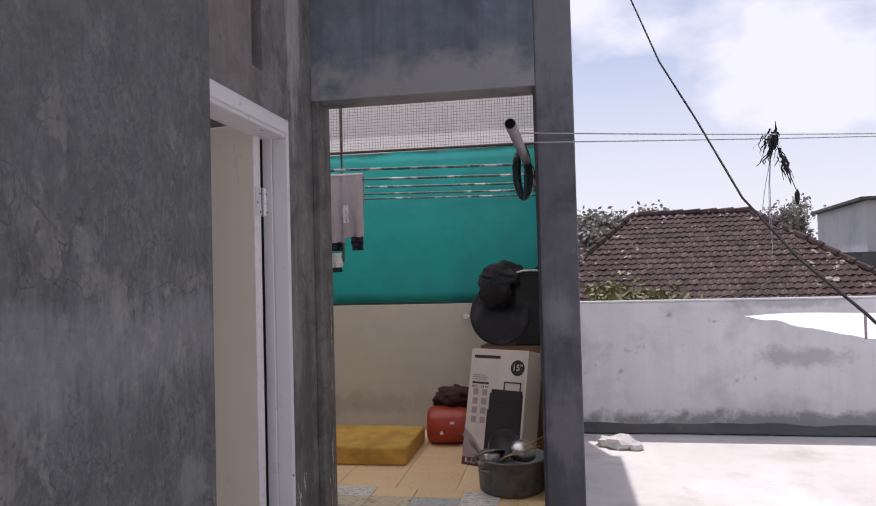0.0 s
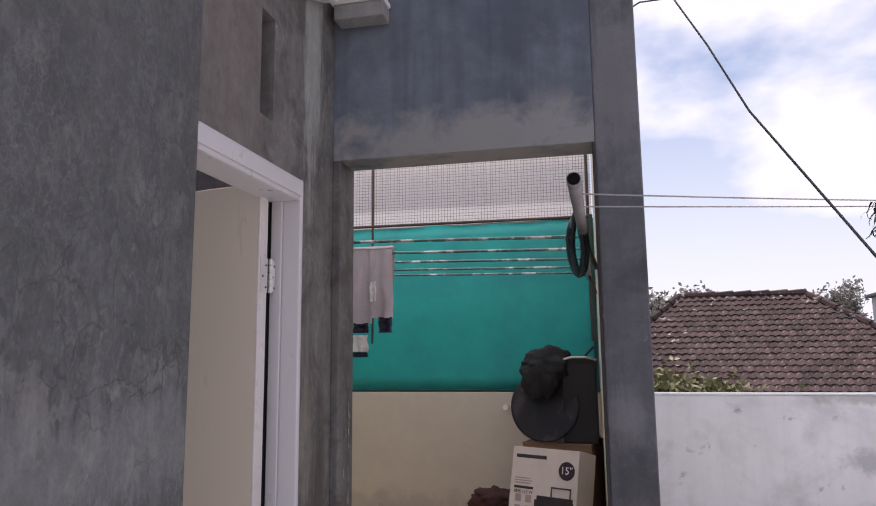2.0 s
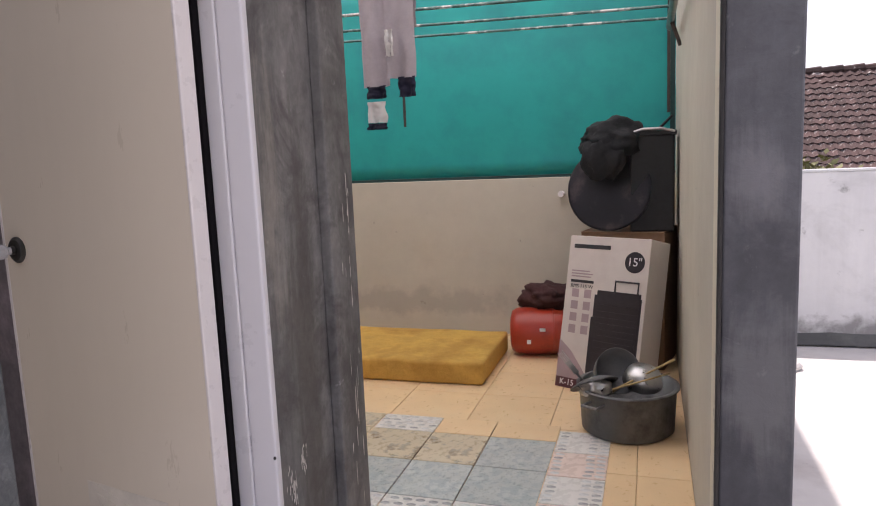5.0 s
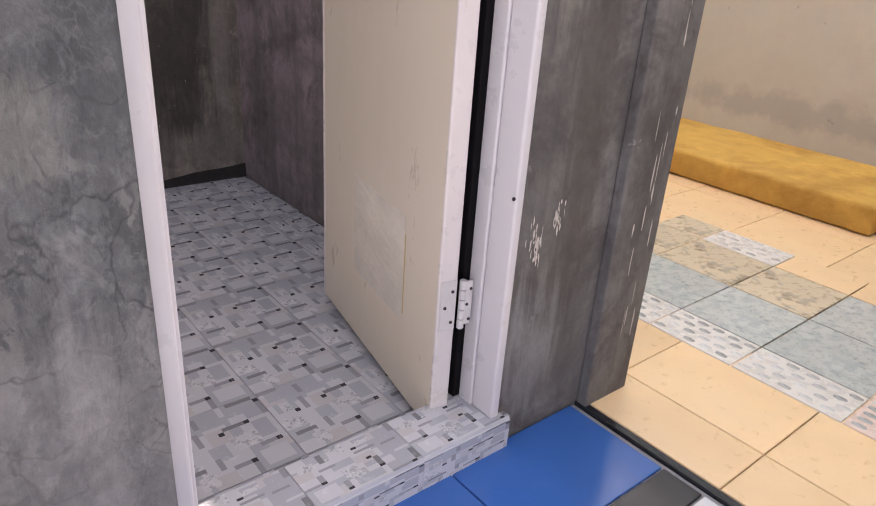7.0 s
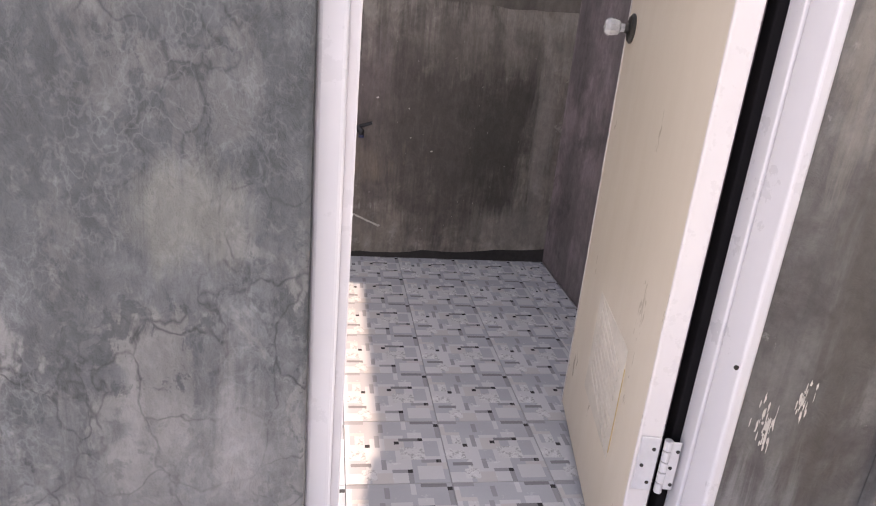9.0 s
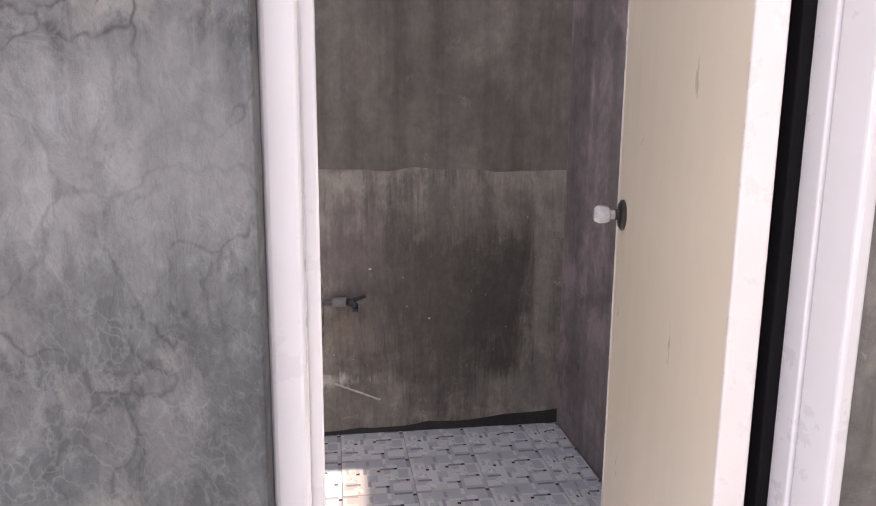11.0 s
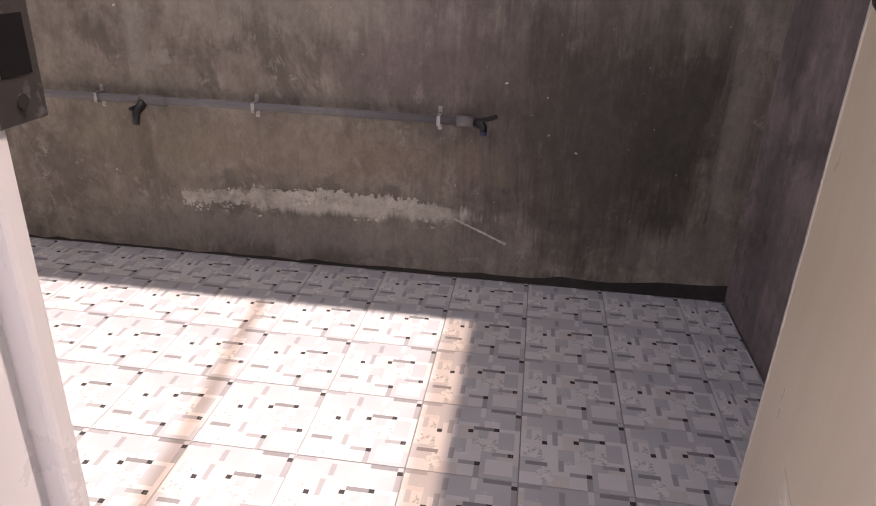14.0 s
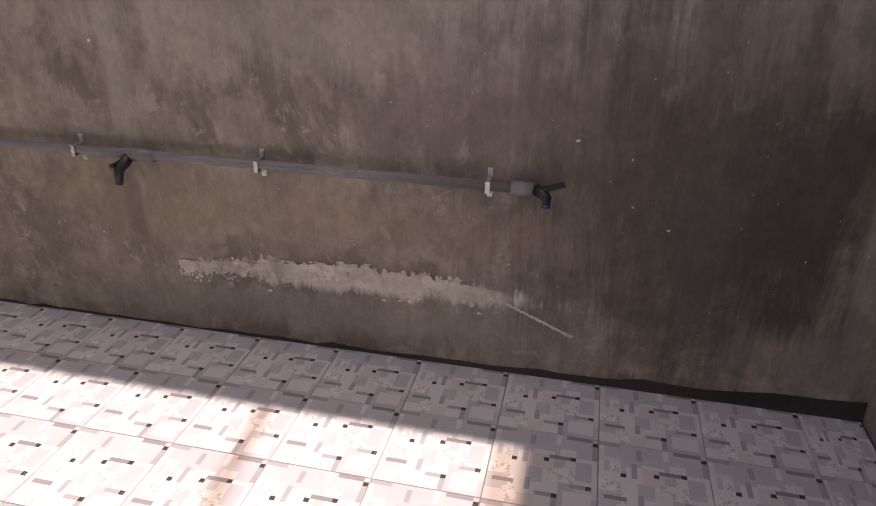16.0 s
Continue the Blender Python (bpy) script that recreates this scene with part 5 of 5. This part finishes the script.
def tree(name, label, at, height, crown, leaves, m, seed, leaf=0.16):
    r = random.Random(seed)
    t = thing(name, label, "tree", at)
    trunk = tube([(0, 0, 0), (0.1, 0.05, height * 0.35), (0.0, 0.1, height * 0.7), (0.1, 0.0, height * 0.95)], [height * 0.03, height * 0.024, height * 0.016, height * 0.006], 8)
    for k in range(9):
        a, z0 = r.uniform(0, 6.28), height * r.uniform(0.45, 0.8)
        d = Vector((math.cos(a), math.sin(a), 0.6)) * crown[0] * r.uniform(0.5, 0.9)
        tube([(0, 0, z0), tuple(Vector((0, 0, z0)) + d * 0.5 + Vector((0, 0, 0.2))), tuple(Vector((0, 0, z0)) + d)], [height * 0.012, height * 0.008, height * 0.003], 6, trunk)
    part("trunk", trunk, BARK, t)
    lv, lf = [], []
    clumps = [Vector((r.gauss(0, 0.42), r.gauss(0, 0.42), r.gauss(0, 0.4))) for _ in range(46)]
    for k in range(leaves):
        c = r.choice(clumps)
        p = c + Vector((r.gauss(0, 0.17), r.gauss(0, 0.17), r.gauss(0, 0.15)))
        p = Vector((p.x * crown[0], p.y * crown[0], p.z * crown[1] + height * 0.82))
        d1 = Vector((r.gauss(0, 1), r.gauss(0, 1), r.gauss(-0.3, 0.8))).normalized() * leaf * r.uniform(0.6, 1.3)
        d2 = d1.cross(Vector((r.gauss(0, 1), r.gauss(0, 1), r.gauss(0, 1)))).normalized() * leaf * 0.28
        n0 = len(lv)
        lv += [tuple(p), tuple(p + d1 * 0.5 + d2), tuple(p + d1), tuple(p + d1 * 0.5 - d2)]
        lf.append((n0, n0 + 1, n0 + 2, n0 + 3))
    me = bpy.data.meshes.new("crown")
    me.from_pydata(lv, [], lf)
    me.materials.append(m)
    ob = new("crown", me)
    ob.parent = t
    return t


tree("mango_tree", "leafy young tree growing behind the parapet", (2.1, 6.6, -3.3), 4.4, (1.0, 0.7), 13000, LEAF, 3, 0.105)
tree("roadside_tree", "hazy grey-green tree far behind the roofs", (3.2, 34.0, -3.3), 7.4, (2.6, 1.9), 22000, LEAF_GREY, 5, 0.30)
tree("roadside_tree", "hazy grey-green tree far behind the roofs", (-4.0, 38.0, -3.3), 8.8, (3.6, 2.6), 9000, LEAF_GREY, 8, 0.24)
tree("roadside_tree", "thin hazy tree beside the grey block", (12.2, 33.0, -3.3), 7.6, (1.3, 1.7), 5000, LEAF_GREY, 9, 0.2)

block = thing("grey_block", "flat-roofed pale grey block behind the tiled roof", "building", (10.7, 21.5, -3.3), -6)
part("wall", box(-1.0, 9.0, 0, 7, 0, 5.0), FAR_DARK, block, "dark mossy lower storey")
part("upper_wall", box(0.4, 8.6, 0.3, 6.5, 5.0, 6.7, 0.01), FAR_WALL, block)
part("roof", box(0.2, 8.8, 0.1, 6.7, 6.7, 6.82, 0.02), FAR_DARK, block)
for x in (1.9, 4.1):
    part("downpipe", box(x, x + 0.12, 0.2, 0.31, 5.0, 6.7), FAR_DARK, block)
for x in (2.5, 4.9):
    wdw = part("window", box(x, x + 1.0, 0.26, 0.31, 5.5, 6.3, 0.02), FAR_DARK, block)
    part("pane", box(x + 0.06, x + 0.94, 0.24, 0.262, 5.56, 6.24), BOX_DARK, wdw)
part("mast", tube([(1.6, 2, 6.8), (1.6, 2, 8.3)], 0.03, 6), RAIL, block)

# torn plastic tied to the clothes line over the terrace
rag_bundle = thing("torn_plastic_rag", "torn dark plastic strips knotted round the clothes line", "rag", (2.02, 0.33, 1.915))
b = bmesh.new()
r = random.Random(4)


def strip(b, start, fall, width, r, n=7, curl=0.0045):
    """A crinkled hanging strip of film."""
    side = Vector((r.gauss(0, 1), r.gauss(0, 1), r.gauss(0, 0.3))).normalized() * width
    p, rows_ = Vector(start), []
    for k in range(n + 1):
        w = side * (1.0 - 0.75 * k / n) * r.uniform(0.5, 1.25)
        rows_.append((b.verts.new(p - w), b.verts.new(p + w)))
        p = p + Vector(fall) / n + Vector((r.gauss(0, curl), r.gauss(0, curl), r.gauss(0, curl * 0.4)))
    for q0, q1 in zip(rows_, rows_[1:]):
        b.faces.new((q0[0], q0[1], q1[1], q1[0]))


for k in range(24):
    u = r.random()
    strip(b, (r.gauss(-0.01, 0.012), r.gauss(0, 0.012), 0.07 - 0.10 * u), (r.gauss(-0.025, 0.012), r.gauss(0, 0.02), -r.uniform(0.04, 0.10)), r.uniform(0.003, 0.008), r)
for k in range(22):
    u = r.random()
    strip(b, (0.005 + 0.045 * u, 0.05 * u, 0.03 - 0.12 * u), (r.uniform(0.01, 0.035), r.gauss(0.02, 0.02), -r.uniform(0.05, 0.10)), r.uniform(0.003, 0.008), r)
part("film_strips", thick(b, 0.0006), BLACK_CLOTH, rag_bundle, "dark torn plastic strips")["kind"] = "stuff"
part("knot", lump(0.016, 0.014, 0.035, 0.45, 2.5, 3.0, 3, m=Matrix.Translation((0.0, 0.0, 0.015))), BLACK_CLOTH, rag_bundle)
part("tip", tube([(0.0, 0, 0.03), (0.008, 0.002, 0.06), (0.006, 0.0, 0.095)], [0.008, 0.005, 0.0015], 7), BLACK_CLOTH, rag_bundle)
part("string", tube([(0.06, 0.10, -0.06), (0.13, 0.22, -0.13), (0.185, 0.32, -0.185)], 0.0022, 6), CABLE, rag_bundle)
part("end_scrap", lump(0.012, 0.012, 0.036, 0.4, 2, 1, 2, m=Matrix.Translation((0.192, 0.335, -0.212))), BLACK_CLOTH, rag_bundle)
for k, (dx, dz) in enumerate(((-0.045, -0.31), (-0.012, -0.36), (-0.002, -0.50))):
    part("loose_thread", tube([(-0.02, 0, -0.07), (-0.025 + dx * 0.4, 0.005, -0.18), (-0.02 + dx, 0.01 * k, dz)], 0.0016, 5), TWINE, rag_bundle, "pale loose thread")

# ---- pieces: tiles of floors, sill and roof ----
T = 0.262
bath_tile = print_tile(T - 0.003, T - 0.003, 0.008, 1)
bath_floor = bpy.data.objects["floor_bath"]
rng = random.Random(2)
x0, y0 = -1.269 + T / 2, -0.633 - T / 2
for i in range(-3, 6):
    for j in range(-11, 4):
        x, y = x0 + i * T, y0 + j * T
        if BX - 0.02 < x - T / 2 + 0.2 and x - T / 2 < -0.15 and y - T / 2 < BY - 0.02 and y > -3.45:
            xa, xb, ya, yb = max(x - T / 2, BX + 0.002), min(x + T / 2, -0.116), max(y - T / 2, -3.39), min(y + T / 2, BY - 0.002)
            if xb - xa < 0.02 or yb - ya < 0.02:
                continue
            full = xb - xa > T - 0.01 and yb - ya > T - 0.01
            lay(bath_tile if full else print_tile(xb - xa - 0.003, yb - ya - 0.003, 0.008, 1), bath_floor, (xa + xb) / 2, (ya + yb) / 2, -0.0215 + rng.uniform(0, 0.0006))
sill_obj = sill
for k in range(3):
    w = 0.238
    y = DOOR_L + w / 2 + 0.002 + k * (w + 0.002)
    lay(print_tile(0.13, w), sill_obj, -0.046, y, 0.0785)
    face = lay(print_tile(0.078, w, 0.007, 1), sill_obj, 0.0165, y, 0.036)
    face.matrix_world = Matrix.Translation((0.0165, y, 0.038)) @ Matrix.Rotation(radians(90), 4, "Y")

alcove = bpy.data.objects["floor_alcove"]
Y = 0.40
PX0, PX1, PY0, PY1 = -0.63, 0.672, 0.485, 1.42      # patch of odd tiles
for i in range(-6, 3):
    for j in range(0, 8):
        xa, ya = -0.015 + i * Y, 0.21 + (j - 1) * Y
        xb, yb = xa + Y, ya + Y
        xa, xb, ya, yb = max(xa, -2.19), min(xb, AX), max(ya, 0.02 if xa > -0.05 else 0.172), min(yb, AY - 0.005)
        xa = max(xa, 0.002) if ya < 0.1 else xa
        if xb - xa < 0.03 or yb - ya < 0.03:
            continue
        if PX0 - 0.01 < xa and xb < PX1 + 0.01 and PY0 - 0.01 < ya and yb < PY1 + 0.01:
            continue
        lay(plain_tile(xb - xa - 0.003, yb - ya - 0.003, YELLOW_TILE), alcove, (xa + xb) / 2, (ya + yb) / 2, -0.004 + rng.uniform(0, 0.0005))
P = 0.30
kinds = [[PEBBLE_TILE, PEBBLE_TILE, PEBBLE_TILE, PEBBLE_TILE], [GREY_FLECK, GREY_FLECK, GREY_FLECK, GREY_FLECK], [LEAF_TILE, LEAF_TILE, LEAF_TILE, GREY_FLECK], [LEAF_TILE, PEBBLE_TILE, None, None]]
rows_y = ((0.488, 0.66), (0.662, 0.96), (0.962, 1.26), (1.262, 1.44))
pebble_mesh = bpy.data.meshes.new("printed_pebble")
b = bmesh.new()
b.faces.new([b.verts.new((0.022 * math.cos(k * 0.7854) * (1.0 if k % 2 else 0.85), 0.011 * math.sin(k * 0.7854), 0)) for k in range(8)])
b.to_mesh(pebble_mesh)
b.free()
pebble_mesh.materials.append(PEBBLE)
cols_x = [(-0.63, -0.43), (-0.428, -0.13), (-0.128, 0.14), (0.142, 0.44)]
for (ya, yb), row in zip(rows_y, kinds):
    for (xa, xb), m in zip(cols_x, row):
        m = m or YELLOW_TILE
        t = lay(plain_tile(xb - xa - 0.003, yb - ya - 0.003, m), alcove, (xa + xb) / 2, (ya + yb) / 2, 0.0004)
        if m is PEBBLE_TILE:
            for k in range(20):
                pb = new("pebble_print", pebble_mesh)
                pb.parent = t
                pb.matrix_local = pose((k % 5 - 2) * (xb - xa) * 0.19 + (0.012 if k // 5 % 2 else -0.012), (k // 5 - 1.5) * (yb - ya) * 0.23 + rng.uniform(-0.003, 0.003), 0.0084, 0, 0, rng.uniform(-6, 6))
for k in range(4):
    ya, yb = 0.488 + k * 0.225, 0.71 + k * 0.225
    t = lay(plain_tile(0.227, yb - ya - 0.002, PINK_TILE if k % 2 == 0 else PEBBLE_TILE), alcove, 0.556, (ya + yb) / 2, 0.0004)
    for q in range(18):
        pb = new("pebble_print", pebble_mesh)
        pb.parent = t
        pb.matrix_local = pose((-0.085, 0.045, 0.09)[q % 3] + rng.uniform(-0.004, 0.004), -0.088 + (q // 3) * 0.035, 0.0084, 0, 0, rng.uniform(-6, 6))

step = bpy.data.objects["floor_step"]
for xa, xb, m in ((0.002, 0.272, BLUE_TILE), (0.275, 0.372, BLACK_TILE), (0.375, 0.775, WHITE_TILE)):
    y = -0.022
    while y > -2.1:
        wy = 0.40
        lay(plain_tile(xb - xa - 0.003, wy - 0.004, m), step, (xa + xb) / 2, y - wy / 2, -0.005 + rng.uniform(0, 0.0005))
        y -= wy
# clay tiles on the slope of the hip roof that faces the terrace
b = sheet(6, 1, lambda u, v: (-0.075 + 0.15 * u, -0.02 - 0.22 * (1 - v), 0.014 + 0.014 * math.cos(u * 6.283) + 0.026 * (1 - v)))
tile_me = bpy.data.meshes.new("roof_tile")
thick(b, 0.012).to_mesh(tile_me)
b.free()
tile_me.materials.append(ROOF_TILE)
rng = random.Random(7)
joined_v, joined_f, count = [], [], 0
lean = math.degrees(math.atan(SLOPE))
gauge = 0.165
n_rows = int(RUN / (gauge * math.cos(radians(lean))))
for r_ in range(n_rows):
    run = (r_ + 1) * gauge * math.cos(radians(lean))
    yy, zz = RY - run, RZ - SLOPE * run
    w0, w1 = RX0 - run + 0.1, RX1 + run - 0.1
    c = int((w1 - w0) / 0.142)
    for k in range(c + 1):
        xx = w0 + k * 0.142
        mt = Matrix.Translation((xx, yy + 0.16, zz + 0.16 * SLOPE + 0.015)) @ pose(0, 0, 0, lean + rng.uniform(-1.5, 1.5), 0, rng.uniform(-2, 2))
        if 3 <= r_ < 18 and count < 300 and 2.6 < xx < 5.6:
            ob = new("roof_tile", tile_me)
            ob.parent = deck
            ob.matrix_world = mt
            count += 1
        else:
            n0 = len(joined_v)
            joined_v += [tuple(mt @ v.co) for v in tile_me.vertices]
            joined_f += [tuple(n0 + i for i in p.vertices) for p in tile_me.polygons]
me = bpy.data.meshes.new("roof_tile_field")
me.from_pydata(joined_v, [], joined_f)
me.materials.append(ROOF_TILE)
field = tagged(new("roof_tile_field", me), "rows of weathered clay tiles", "", "", "stuff")
field.parent = deck
